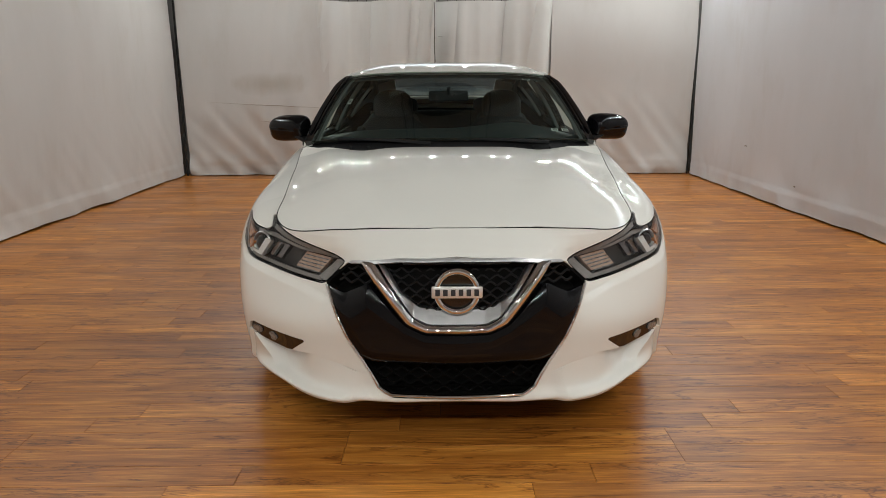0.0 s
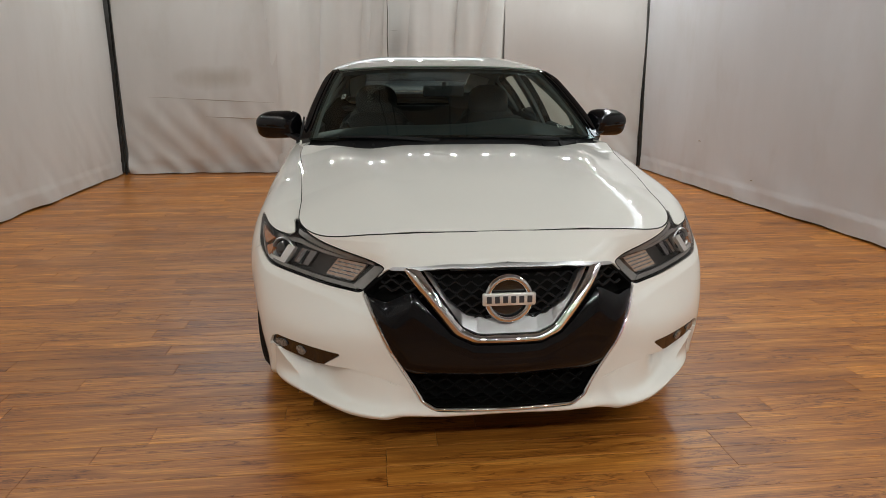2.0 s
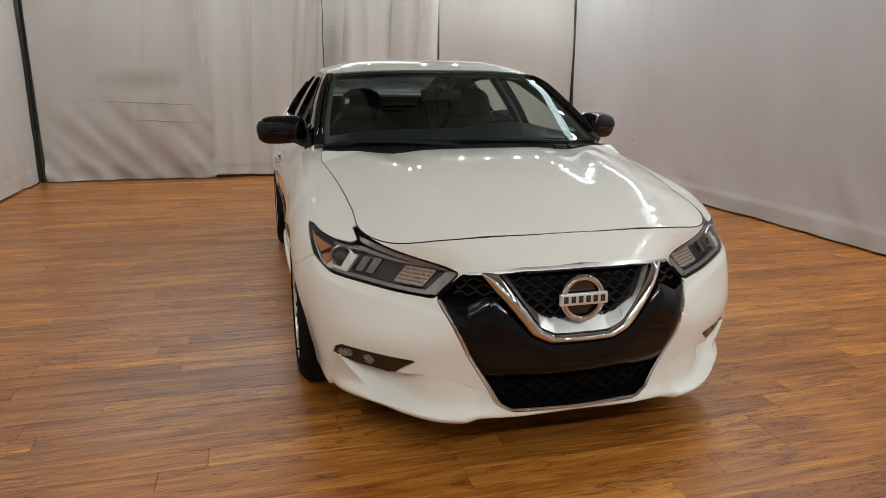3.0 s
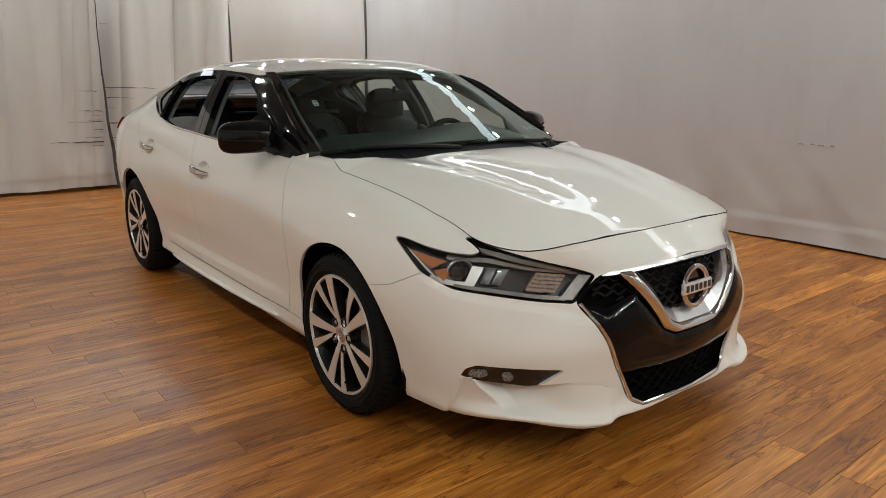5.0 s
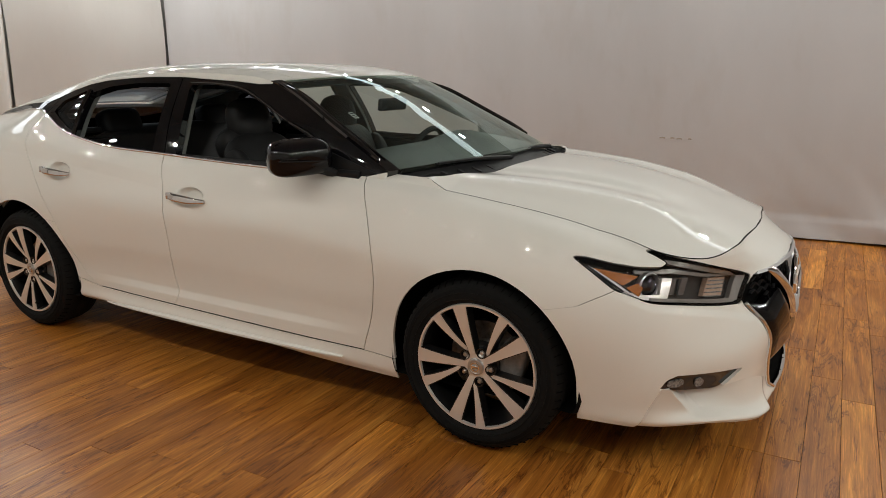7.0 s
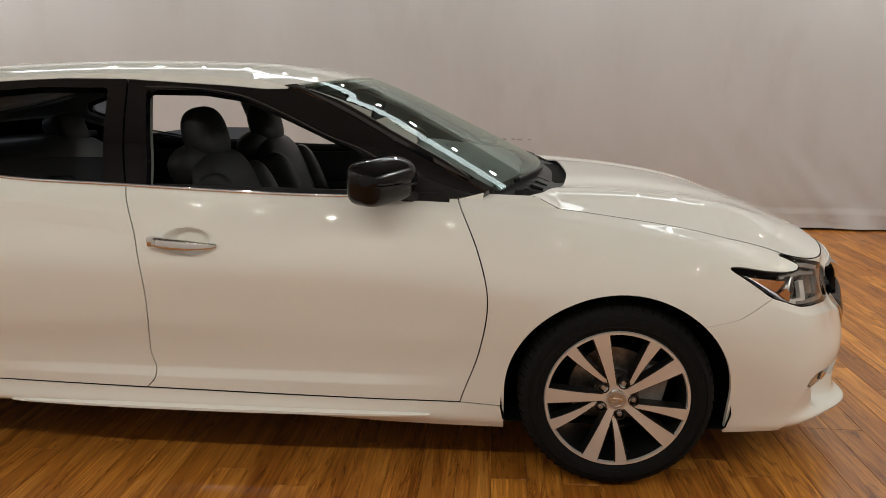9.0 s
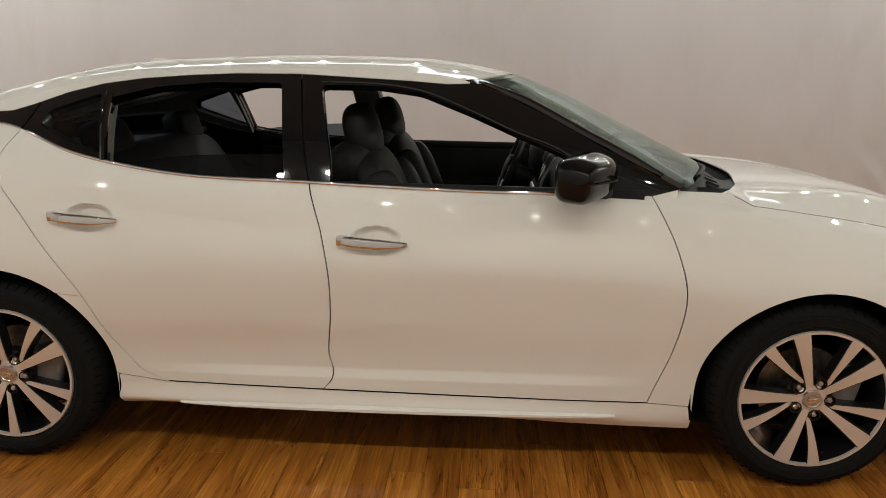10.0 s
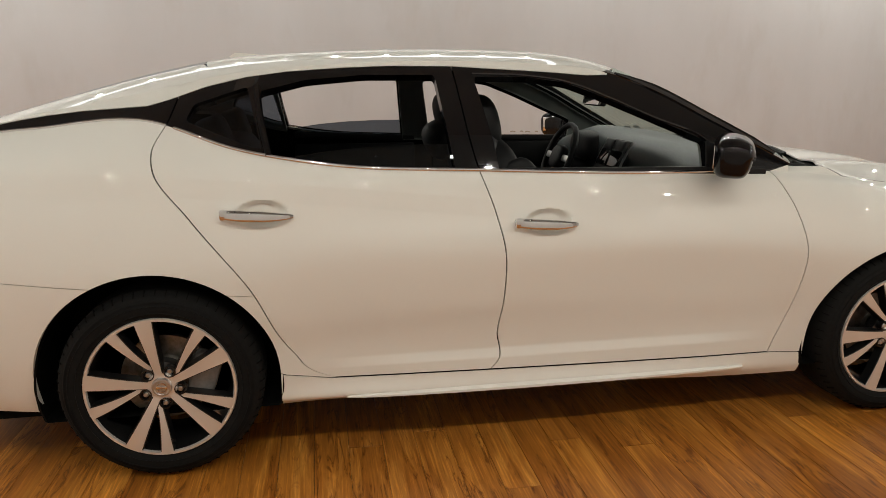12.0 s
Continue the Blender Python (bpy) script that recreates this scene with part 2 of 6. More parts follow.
# broad figure that runs along the board
_m1 = node(WOOD, "ShaderNodeMapping", values={"Scale": (0.9, 8.5, 1)})
join(WOOD, _va, 0, _m1, 0)
_n1 = node(WOOD, "ShaderNodeTexNoise", values={"Scale": 1.5, "Detail": 7.0, "Roughness": 0.60, "Distortion": 1.1})
join(WOOD, _m1, 0, _n1, 0)
_r1 = node(WOOD, "ShaderNodeValToRGB", ramp=[(0.26, (0.21, 0.066, 0.011)), (0.40, (0.325, 0.113, 0.017)), (0.54, (0.435, 0.166, 0.0275)), (0.74, (0.61, 0.275, 0.058))])
join(WOOD, _n1, 0, _r1, 0)
_tone = node(WOOD, "ShaderNodeValToRGB", ramp=[(0.0, (0.76, 0.69, 0.61)), (0.30, (0.93, 0.87, 0.81)), (0.7, (1.06, 1.04, 1.00)), (0.88, (1.12, 1.11, 1.06)), (1.0, (1.40, 1.44, 1.44))])
join(WOOD, _fr, 0, _tone, 0)
_x1 = node(WOOD, "ShaderNodeMix", blend="MULTIPLY", values={0: 1.0})
join(WOOD, _r1, 0, _x1, 6)
join(WOOD, _tone, 0, _x1, 7)
# thin dark veins where a slow noise crosses its middle, broken up by a second one
_m2 = node(WOOD, "ShaderNodeMapping", values={"Scale": (1.0, 8, 1)})
join(WOOD, _va, 0, _m2, 0)
_n2 = node(WOOD, "ShaderNodeTexNoise", values={"Scale": 1.7, "Detail": 5.0, "Roughness": 0.62, "Distortion": 1.6})
join(WOOD, _m2, 0, _n2, 0)
_v1 = node(WOOD, "ShaderNodeMath", operation="SUBTRACT", values={1: 0.5})
join(WOOD, _n2, 0, _v1, 0)
_v2 = node(WOOD, "ShaderNodeMath", operation="ABSOLUTE")
join(WOOD, _v1, 0, _v2, 0)
_n5 = node(WOOD, "ShaderNodeTexNoise", values={"Scale": 1.1, "Detail": 3.0, "Roughness": 0.6})
_m5 = node(WOOD, "ShaderNodeMapping", values={"Scale": (2.2, 9, 1), "Location": (5.0, 3.0, 1.0)})
join(WOOD, _va, 0, _m5, 0)
join(WOOD, _m5, 0, _n5, 0)
_b5 = node(WOOD, "ShaderNodeValToRGB", ramp=[(0.36, (0.07, 0.07, 0.07)), (0.52, (0.0, 0.0, 0.0))])
join(WOOD, _n5, 0, _b5, 0)
_v3 = node(WOOD, "ShaderNodeMath", operation="ADD")
join(WOOD, _v2, 0, _v3, 0)
join(WOOD, _b5, 0, _v3, 1)
_r2 = node(WOOD, "ShaderNodeValToRGB", ramp=[(0.004, (0.36, 0.27, 0.21)), (0.020, (0.80, 0.75, 0.71)), (0.05, (1, 1, 1))])
join(WOOD, _v3, 0, _r2, 0)
_x2 = node(WOOD, "ShaderNodeMix", blend="MULTIPLY", values={0: 0.9})
join(WOOD, _x1, 2, _x2, 6)
join(WOOD, _r2, 0, _x2, 7)
# fine pores
_m4 = node(WOOD, "ShaderNodeMapping", values={"Scale": (2.6, 85, 1)})
join(WOOD, _va, 0, _m4, 0)
_n4 = node(WOOD, "ShaderNodeTexNoise", values={"Scale": 1.5, "Detail": 4.0, "Roughness": 0.7, "Distortion": 0.4})
join(WOOD, _m4, 0, _n4, 0)
_r4 = node(WOOD, "ShaderNodeValToRGB", ramp=[(0.28, (0.50, 0.43, 0.37)), (0.40, (0.90, 0.88, 0.86)), (0.52, (1.04, 1.04, 1.02)), (0.66, (1.55, 1.60, 1.58))])
join(WOOD, _n4, 0, _r4, 0)
_x4 = node(WOOD, "ShaderNodeMix", blend="MULTIPLY", values={0: 0.85})
join(WOOD, _x2, 2, _x4, 6)
join(WOOD, _r4, 0, _x4, 7)
join(WOOD, _x4, 2, WOOD.node_tree.nodes["Principled BSDF"], "Base Color")
_rr = node(WOOD, "ShaderNodeTexNoise", values={"Scale": 1.3, "Detail": 5.0})
join(WOOD, _geo, "Position", _rr, 0)
_r3 = node(WOOD, "ShaderNodeValToRGB", ramp=[(0.3, (0.30, 0.30, 0.30)), (0.75, (0.46, 0.46, 0.46))])
join(WOOD, _rr, 0, _r3, 0)
join(WOOD, _r3, 0, WOOD.node_tree.nodes["Principled BSDF"], "Roughness")
bump(WOOD, _n1, 0, 0.12, 0.003)

# ---- mesh tools ----
def make(name, verts, faces, mat, parent=None, label="", smooth=True, angle=40.0):
    """One mesh object from vertices and faces; edges sharper than the angle stay crisp."""
    me = bpy.data.meshes.new(name)
    me.from_pydata([tuple(map(float, v)) for v in verts], [], [tuple(map(int, f)) for f in faces])
    me.materials.append(mat)
    bm = bmesh.new()
    bm.from_mesh(me)
    bmesh.ops.recalc_face_normals(bm, faces=bm.faces[:]) if angle < 0 else None
    lim = radians(abs(angle))
    for f in bm.faces:
        f.smooth = smooth
    for e in bm.edges:
        if len(e.link_faces) == 2 and e.calc_face_angle(0.0) > lim:
            e.smooth = False
    bm.to_mesh(me)
    bm.free()
    ob = new(name, me)
    if parent is not None:
        ob.parent = parent
    if label:
        ob["label"] = label
    return ob


def part(name, bm, mat, parent, label="", smooth=True, angle=35.0):
    """Links a bmesh as one mesh object under a thing or a part."""
    me = bpy.data.meshes.new(name)
    bmesh.ops.recalc_face_normals(bm, faces=bm.faces[:])
    for f in bm.faces:
        f.smooth = smooth
    for e in bm.edges:
        if len(e.link_faces) == 2 and e.calc_face_angle(0.0) > radians(angle):
            e.smooth = False
    bm.to_mesh(me)
    bm.free()
    me.materials.append(mat)
    ob = new(name, me)
    if parent is not None:
        ob.parent = parent
    if label:
        ob["label"] = label
    return ob


def empty(name, parent=None):
    ob = new(name)
    ob.parent = parent
    return ob


def slopes(t, v):
    """Tangents for a smooth curve through values v at knots t."""
    d = np.diff(v, axis=0) / np.diff(t)[:, None]
    h = np.diff(t)[:, None]
    m = np.empty_like(v)
    m[1:-1] = (d[:-1] * h[1:] + d[1:] * h[:-1]) / (h[1:] + h[:-1])
    m[0], m[-1] = d[0], d[-1]
    return m


def curve(t, v, at):
    """Values at 'at' of the smooth curve through v at knots t."""
    t, v, at = np.asarray(t, float), np.asarray(v, float), np.asarray(at, float)
    flat = v.ndim == 1
    v = v[:, None] if flat else v
    m = slopes(t, v)
    i = np.clip(np.searchsorted(t, at, side="right") - 1, 0, len(t) - 2)
    h = (t[i + 1] - t[i])[:, None]
    s = ((at - t[i])[:, None]) / h
    out = (2 * s**3 - 3 * s**2 + 1) * v[i] + (s**3 - 2 * s**2 + s) * h * m[i] + (3 * s**2 - 2 * s**3) * v[i + 1] + (s**3 - s**2) * h * m[i + 1]
    return out[:, 0] if flat else out


def chord(p):
    p = np.asarray(p, float)
    return np.r_[0, np.cumsum(np.linalg.norm(np.diff(p, axis=0), axis=1))]


def through_points(p, n):
    """n points of a smooth curve through the points p."""
    p = np.asarray(p, float)
    t = chord(p)
    return curve(t, p, np.linspace(0, t[-1], n))


def rounded(poly, r=0.012, k=4):
    """A closed polygon with its corners rounded off."""
    p = np.asarray(poly, float)
    out = []
    for i in range(len(p)):
        a, b, c = p[i - 1], p[i], p[(i + 1) % len(p)]
        la, lc = np.linalg.norm(a - b), np.linalg.norm(c - b)
        q = min(r, 0.45 * la, 0.45 * lc)
        s, e = b + (a - b) / la * q, b + (c - b) / lc * q
        for w in np.linspace(0, 1, k):
            out.append((1 - w) ** 2 * s + 2 * w * (1 - w) * b + w**2 * e)
    return np.array(out)


def inside(poly, pts):
    """Signed distance of points to a closed polygon: below 0 within."""
    p = np.asarray(poly, float)
    q = np.roll(p, -1, axis=0)
    best = np.full(len(pts), 1e9)
    odd = np.zeros(len(pts), bool)
    for a, b in zip(p, q):
        e, w = b - a, pts - a
        s = np.clip((w @ e) / max(e @ e, 1e-12), 0, 1)
        best = np.minimum(best, ((w - s[:, None] * e) ** 2).sum(1))
        cross = (a[1] > pts[:, 1]) != (b[1] > pts[:, 1])
        with np.errstate(divide="ignore", invalid="ignore"):
            xs = a[0] + (pts[:, 1] - a[1]) * e[0] / e[1]
        odd ^= cross & (pts[:, 0] < xs)
    return np.where(odd, -1, 1) * np.sqrt(best)


class Sheet:
    """A surface patch of vertices, normals and faces that can be cut along smooth lines."""

    def __init__(self, verts, faces, normals):
        self.v, self.f, self.n = np.asarray(verts, float), faces, np.asarray(normals, float)

    @classmethod
    def grid(cls, p, flip=False):
        """From an array of rows x columns x 3."""
        r, c = p.shape[:2]
        du = np.gradient(p, axis=0)
        dv = np.gradient(p, axis=1)
        n = np.cross(du, dv)
        n /= np.maximum(np.linalg.norm(n, axis=2, keepdims=True), 1e-9)
        faces = []
        for i in range(r - 1):
            for j in range(c - 1):
                q = (i * c + j, (i + 1) * c + j, (i + 1) * c + j + 1, i * c + j + 1)
                faces.append(q[::-1] if flip else q)
        return cls(p.reshape(-1, 3), faces, (-n if flip else n).reshape(-1, 3))

    def cut(self, f):
        """The part where f is below 0."""
        f = np.where(np.abs(f) < 2e-4, 0.0, f)
        keep = f <= 0
        v, n = [], []
        at, mid, faces = {}, {}, []

        def old(i):
            if i not in at:
                at[i] = len(v)
                v.append(self.v[i])
                n.append(self.n[i])
            return at[i]

        def cross(a, b):
            k = (a, b) if a < b else (b, a)
            if k not in mid:
                s = f[k[0]] / (f[k[0]] - f[k[1]])
                mid[k] = len(v)
                v.append(self.v[k[0]] + s * (self.v[k[1]] - self.v[k[0]]))
                n.append(self.n[k[0]] + s * (self.n[k[1]] - self.n[k[0]]))
            return mid[k]

        for face in self.f:
            ks = [keep[i] for i in face]
            if all(ks):
                faces.append(tuple(old(i) for i in face))
                continue
            if not any(ks):
                continue
            out = []
            for a, b in zip(face, face[1:] + face[:1]):
                if keep[a]:
                    out.append(old(a))
                if keep[a] != keep[b] and f[a] != 0 and f[b] != 0:
                    out.append(cross(a, b))
            if len(set(out)) > 2:
                faces.append(tuple(dict.fromkeys(out)))
        return Sheet(v, faces, n) if v else Sheet(np.zeros((0, 3)), [], np.zeros((0, 3)))

    def side(self, poly, keep=True, grow=0.0, axes="yz"):
        """Cuts along a closed outline drawn on the side (yz), the front (xz), the corner (az) or the plan (xy)."""
        return self.cut((inside(poly, self.flat(axes)) - grow) * (1 if keep else -1))

    def flat(self, axes):
        v = self.v
        across = {"y": v[:, 1], "x": np.abs(v[:, 0]), "a": (np.abs(v[:, 0]) + v[:, 1]) / math.sqrt(2)}[axes[0]]
        return np.stack([across, v[:, 1] if axes[1] == "y" else v[:, 2]], 1)

    def moved(self, d):
        """Shifted along its normals."""
        return Sheet(self.v + d * self.n / np.maximum(np.linalg.norm(self.n, axis=1, keepdims=True), 1e-9), self.f, self.n)

    def solid(self, depth):
        """Vertices and faces with the free edges turned inwards by a depth."""
        v, faces = list(self.v), list(self.f)
        nn = self.n / np.maximum(np.linalg.norm(self.n, axis=1, keepdims=True), 1e-9)
        count = {}
        for face in self.f:
            for a, b in zip(face, face[1:] + face[:1]):
                count[(a, b)] = count.get((a, b), 0) + 1
        rim = {}

        def low(i):
            if i not in rim:
                rim[i] = len(v)
                v.append(self.v[i] - depth * nn[i])
            return rim[i]

        for (a, b) in count:
            if (b, a) not in count:
                faces.append((b, a, low(a), low(b)))
        return v, faces


def mirrored(verts, faces):
    return [(-x, y, z) for x, y, z in verts], [tuple(reversed(f)) for f in faces]


def tube(path, radius, sides=8, closed=False, squash=(1.0, 1.0), up=(0, 0, 1)):
    """Vertices and faces of a bar swept along a path."""
    p = np.asarray(path, float)
    t = np.gradient(p, axis=0)
    if closed:
        t = np.roll(p, -1, 0) - np.roll(p, 1, 0)
    t /= np.linalg.norm(t, axis=1, keepdims=True)
    s = np.cross(t, np.asarray(up, float))
    s /= np.maximum(np.linalg.norm(s, axis=1, keepdims=True), 1e-9)
    w = np.cross(s, t)
    r = np.broadcast_to(np.asarray(radius, float), (len(p),))
    verts, faces = [], []
    for i in range(len(p)):
        for k in range(sides):
            a = 2 * math.pi * (k + 0.5) / sides
            verts.append(p[i] + r[i] * (squash[0] * math.cos(a) * s[i] + squash[1] * math.sin(a) * w[i]))
    m = len(p)
    for i in range(m if closed else m - 1):
        j = (i + 1) % m
        for k in range(sides):
            l = (k + 1) % sides
            faces.append((i * sides + k, i * sides + l, j * sides + l, j * sides + k))
    if not closed:
        faces.append(tuple(range(sides - 1, -1, -1)))
        faces.append(tuple(range((m - 1) * sides, m * sides)))
    return verts, faces


def lathe(profile, sides=64, axis="x", sweep=2 * math.pi):
    """A shape turned about an axis from (radius, along) pairs."""
    verts, faces = [], []
    full = abs(sweep - 2 * math.pi) < 1e-6
    m = sides if full else sides + 1
    for k in range(m):
        a = sweep * k / sides
        for r, h in profile:
            verts.append((h, r * math.sin(a), r * math.cos(a)) if axis == "x" else (r * math.cos(a), r * math.sin(a), h))
    n = len(profile)
    for k in range(sides):
        l = (k + 1) % m
        for i in range(n - 1):
            faces.append((k * n + i, k * n + i + 1, l * n + i + 1, l * n + i))
    return verts, faces


def placed(m, verts):
    return [tuple(m @ Vector(v)) for v in verts]


def merged(*pieces):
    v, f = [], []
    for a, b in pieces:
        o = len(v)
        v += list(a)
        f += [tuple(i + o for i in face) for face in b]
    return v, f


def cushion(size, bulge=0.15, m=None, seg=8, power=4.0):
    """A soft rounded block: a superellipsoid of the given size."""
    verts, faces = [], []
    nu, nv = seg * 4, seg * 2
    e = 2.0 / power

    def sp(c):
        return math.copysign(abs(c) ** e, c)

    for i in range(nv + 1):
        th = math.pi * (i / nv - 0.5)
        for j in range(nu):
            ph = 2 * math.pi * j / nu
            x, y, z = sp(math.cos(th)) * sp(math.cos(ph)), sp(math.cos(th)) * sp(math.sin(ph)), sp(math.sin(th))
            verts.append((x * size[0] / 2, y * size[1] / 2, z * size[2] / 2))
    for i in range(nv):
        for j in range(nu):
            k = (j + 1) % nu
            faces.append((i * nu + j, i * nu + k, (i + 1) * nu + k, (i + 1) * nu + j))
    return (placed(m, verts) if m is not None else verts), faces


def block(size, m=None, r=0.006, seg=2):
    """A bevelled box, centred on the pose m."""
    bm = bmesh.new()
    bmesh.ops.create_cube(bm, size=1.0)
    bmesh.ops.scale(bm, vec=size, verts=bm.verts)
    if r:
        bmesh.ops.bevel(bm, geom=bm.edges[:], offset=min(r, 0.45 * min(size)), segments=seg, affect="EDGES", profile=0.5)
    if m is not None:
        bmesh.ops.transform(bm, matrix=m, verts=bm.verts)
    v = [tuple(x.co) for x in bm.verts]
    bm.verts.index_update()
    f = [tuple(x.index for x in face.verts) for face in bm.faces]
    bm.free()
    return v, f


def prism(poly, y0, y1, bevel=0.0):
    """A flat outline in x and z, given depth in y."""
    bm = bmesh.new()
    vs = [bm.verts.new((x, y0, z)) for x, z in poly]
    face = bm.faces.new(vs)
    ret = bmesh.ops.extrude_face_region(bm, geom=[face])
    bmesh.ops.translate(bm, vec=(0, y1 - y0, 0), verts=[g for g in ret["geom"] if isinstance(g, bmesh.types.BMVert)])
    if bevel:
        bmesh.ops.bevel(bm, geom=bm.edges[:], offset=bevel, segments=1, affect="EDGES")
    bmesh.ops.recalc_face_normals(bm, faces=bm.faces[:])
    bm.verts.index_update()
    out = [tuple(v.co) for v in bm.verts], [tuple(v.index for v in f.verts) for f in bm.faces]
    bm.free()
    return out

# ---- the booth ----
def cloth(name, a, b, z0, z1, folds, depth, label, drop=0.0, seed=0, nx=None, flare=0.0, slack=0.03, fabric=None, pleat=0.0, tuck=0.0):
    """A hanging curtain between two plan points, with soft folds and a turned hem."""
    a, b = Vector(a), Vector(b)
    along = (b - a).normalized()
    out = Vector((along.y, -along.x))
    length = (b - a).length
    nx = nx or int(length / 0.035)
    nz = 60
    verts, faces = [], []
    for side in (0, 1):
        for i in range(nx + 1):
            s = i / nx * length
            for j in range(nz + 1):
                h = (j / nz) ** 1.35
                z = z0 + (z1 - z0) * h
                q = noise.noise((s * folds, 0.25 * h, seed + 0.5))
                q2 = noise.noise((s * folds * 2.7 + 9, 0.8 * h, seed + 7.5))
                low = math.exp(-((z - z0) / 0.28) ** 2)
                q3 = noise.noise((s * 2.3, z * 3.0, seed + 3.1)) * low + noise.noise((s * 0.8, z * 0.9, seed + 5.7)) * 0.5
                off = depth * (q + 0.35 * q2) * (0.55 + 0.45 * h) + slack * q3 + 0.4 * slack * max(0.0, 1 - z / 1.3) * noise.noise(((s - 0.8 * z) * 5.5, z * 1.2, seed + 1.7)) + flare * (1 - h) ** 3 + (0.008 if z < 0.17 else 0) * (1 if depth > 0 else -1) - (0.006 if side else 0)
                off -= pleat * (0.5 + 0.5 * h) * abs(noise.noise((s * 2.9 + 0.5 * h, 0.35 * h, seed + 21.3))) ** 0.7
                off += tuck * math.exp(-((s - 0.07 * (1 - h)) / 0.15) ** 2)
                p = a + along * s + out * off
                verts.append((p.x, p.y, z + (0.012 * noise.noise((s * 1.7, seed, 2.2)) if j == 0 else 0)))
    per = (nx + 1) * (nz + 1)
    for i in range(nx):
        for j in range(nz):
            q = (i * (nz + 1) + j, (i + 1) * (nz + 1) + j, (i + 1) * (nz + 1) + j + 1, i * (nz + 1) + j + 1)
            faces.append(q)
            faces.append(tuple(per + k for k in reversed(q)))
    for i in range(nx):
        a0, b0 = i * (nz + 1), (i + 1) * (nz + 1)
        faces.append((b0, a0, per + a0, per + b0))
    for j in range(nz):
        faces.append((j, j + 1, per + j + 1, per + j))
        e = nx * (nz + 1)
        faces.append((e + j + 1, e + j, per + e + j, per + e + j + 1))
    ob = make(name, verts, faces, fabric or MUSLIN, angle=60)
    return tagged(ob, label, "curtain", "booth curtains", "structure")


# solid walls behind the cloth close the booth
def wall(name, x0, y0, x1, y1, z1=CEIL + 0.5):
    v, f = block((abs(x1 - x0), abs(y1 - y0), z1), pose((x0 + x1) / 2, (y0 + y1) / 2, z1 / 2), 0)
    return tagged(make(name, v, f, CEIL_MAT), "plain wall behind the booth curtains", "wall", kind="structure")


wall("wall_west", WALL_W - 0.45, WALL_S - 0.4, WALL_W - 0.25, WALL_N + 0.75)
wall("wall_east", WALL_E + 0.25, WALL_S - 0.4, WALL_E + 0.45, WALL_N + 0.75)
wall("wall_north", WALL_W - 0.25, WALL_N + 0.36, WALL_E + 0.25, WALL_N + 0.75)
wall("wall_south", WALL_W - 0.25, WALL_S - 0.4, WALL_E + 0.25, WALL_S - 0.25)

TOP = CURTAIN_TOP
cloth("curtain_west", (WALL_W, WALL_N + 0.05), (WALL_W, WALL_S), 0.02, TOP, 0.5, -0.05, "off-white muslin curtain stretched along the booth wall", seed=1)
cloth("curtain_east", (WALL_E, WALL_S), (WALL_E, WALL_N - 0.05), 0.02, TOP, 0.55, -0.05, "off-white muslin curtain stretched along the booth wall", seed=2, fabric=COOL_LIT_MUSLIN)
cloth("curtain_south", (WALL_W, WALL_S), (WALL_E, WALL_S), 0.02, TOP, 0.8, -0.05, "off-white muslin curtain closing the booth", seed=3)
cloth("curtain_north_left", (-1.61, WALL_N), (-3.72, WALL_N + 0.04), 0.012, TOP, 0.8, 0.05, "slack off-white muslin curtain with creases at the hem", seed=4, flare=0.08, slack=0.13, pleat=0.05)
cloth("curtain_north_right", (3.585, WALL_N), (1.54, WALL_N), 0.012, TOP, 0.9, 0.05, "slack off-white muslin curtain panel", seed=5, flare=0.06, slack=0.12)
cloth("curtain_north_middle", (-0.08, WALL_N + 0.12), (-1.75, WALL_N + 0.11), 0.04, 2.44, 2.1, 0.21, "gathered white muslin curtain hung from rings", seed=6, nx=190, fabric=WHITE_CLOTH, pleat=0.16)
cloth("curtain_north_centre", (1.66, WALL_N + 0.09), (-0.16, WALL_N + 0.09), 0.03, 2.44, 2.0, 0.21, "gathered white muslin curtain with torn edges", seed=8, nx=200, fabric=WHITE_CLOTH, pleat=0.16, tuck=0.12)

# curtain rail with rings over the middle panels
rail = empty("curtain_rail")
tagged(rail, "dark iron curtain rail with small rings", "curtain rail")
v, f = tube([(x, WALL_N + 0.17, 2.475) for x in np.linspace(-1.75, 1.55, 12)], 0.012)
make("rod", v, f, METAL_DARK, rail)
v, f = lathe([(0.018 + 0.004 * math.cos(a), 0.004 * math.sin(a)) for a in np.linspace(0, 2 * math.pi, 7)], 14)
first = make("ring", v, f, METAL_DARK, rail)
for i in range(26):
    o = first if i == 0 else new("ring", first.data)
    o.parent = rail
    o.location = (-1.70 + i * 0.127, WALL_N + 0.17, 2.462)

# creases and tears on the slack panel
for x0, x1, z, t in ((-3.05, -1.68, 1.05, 0.008), (-2.6, -1.75, 0.80, 0.010), (-3.35, -2.95, 1.07, 0.005)):
    n = 40
    xs = np.linspace(x0, x1, n)
    path = [(x, WALL_N - 0.062 - 0.012 * math.sin(9 * x), z - 0.05 * (x - x0) + 0.008 * noise.noise((x * 5, z, 0))) for x in xs]
    v, f = tube(path, t * np.sin(np.linspace(0.15, math.pi - 0.15, n)), 5, squash=(1, 0.7))
    tagged(make("curtain_crease", v, f, SOIL_AND_SHADE), "dark creased tear in the muslin curtain", "crease", kind="structure")
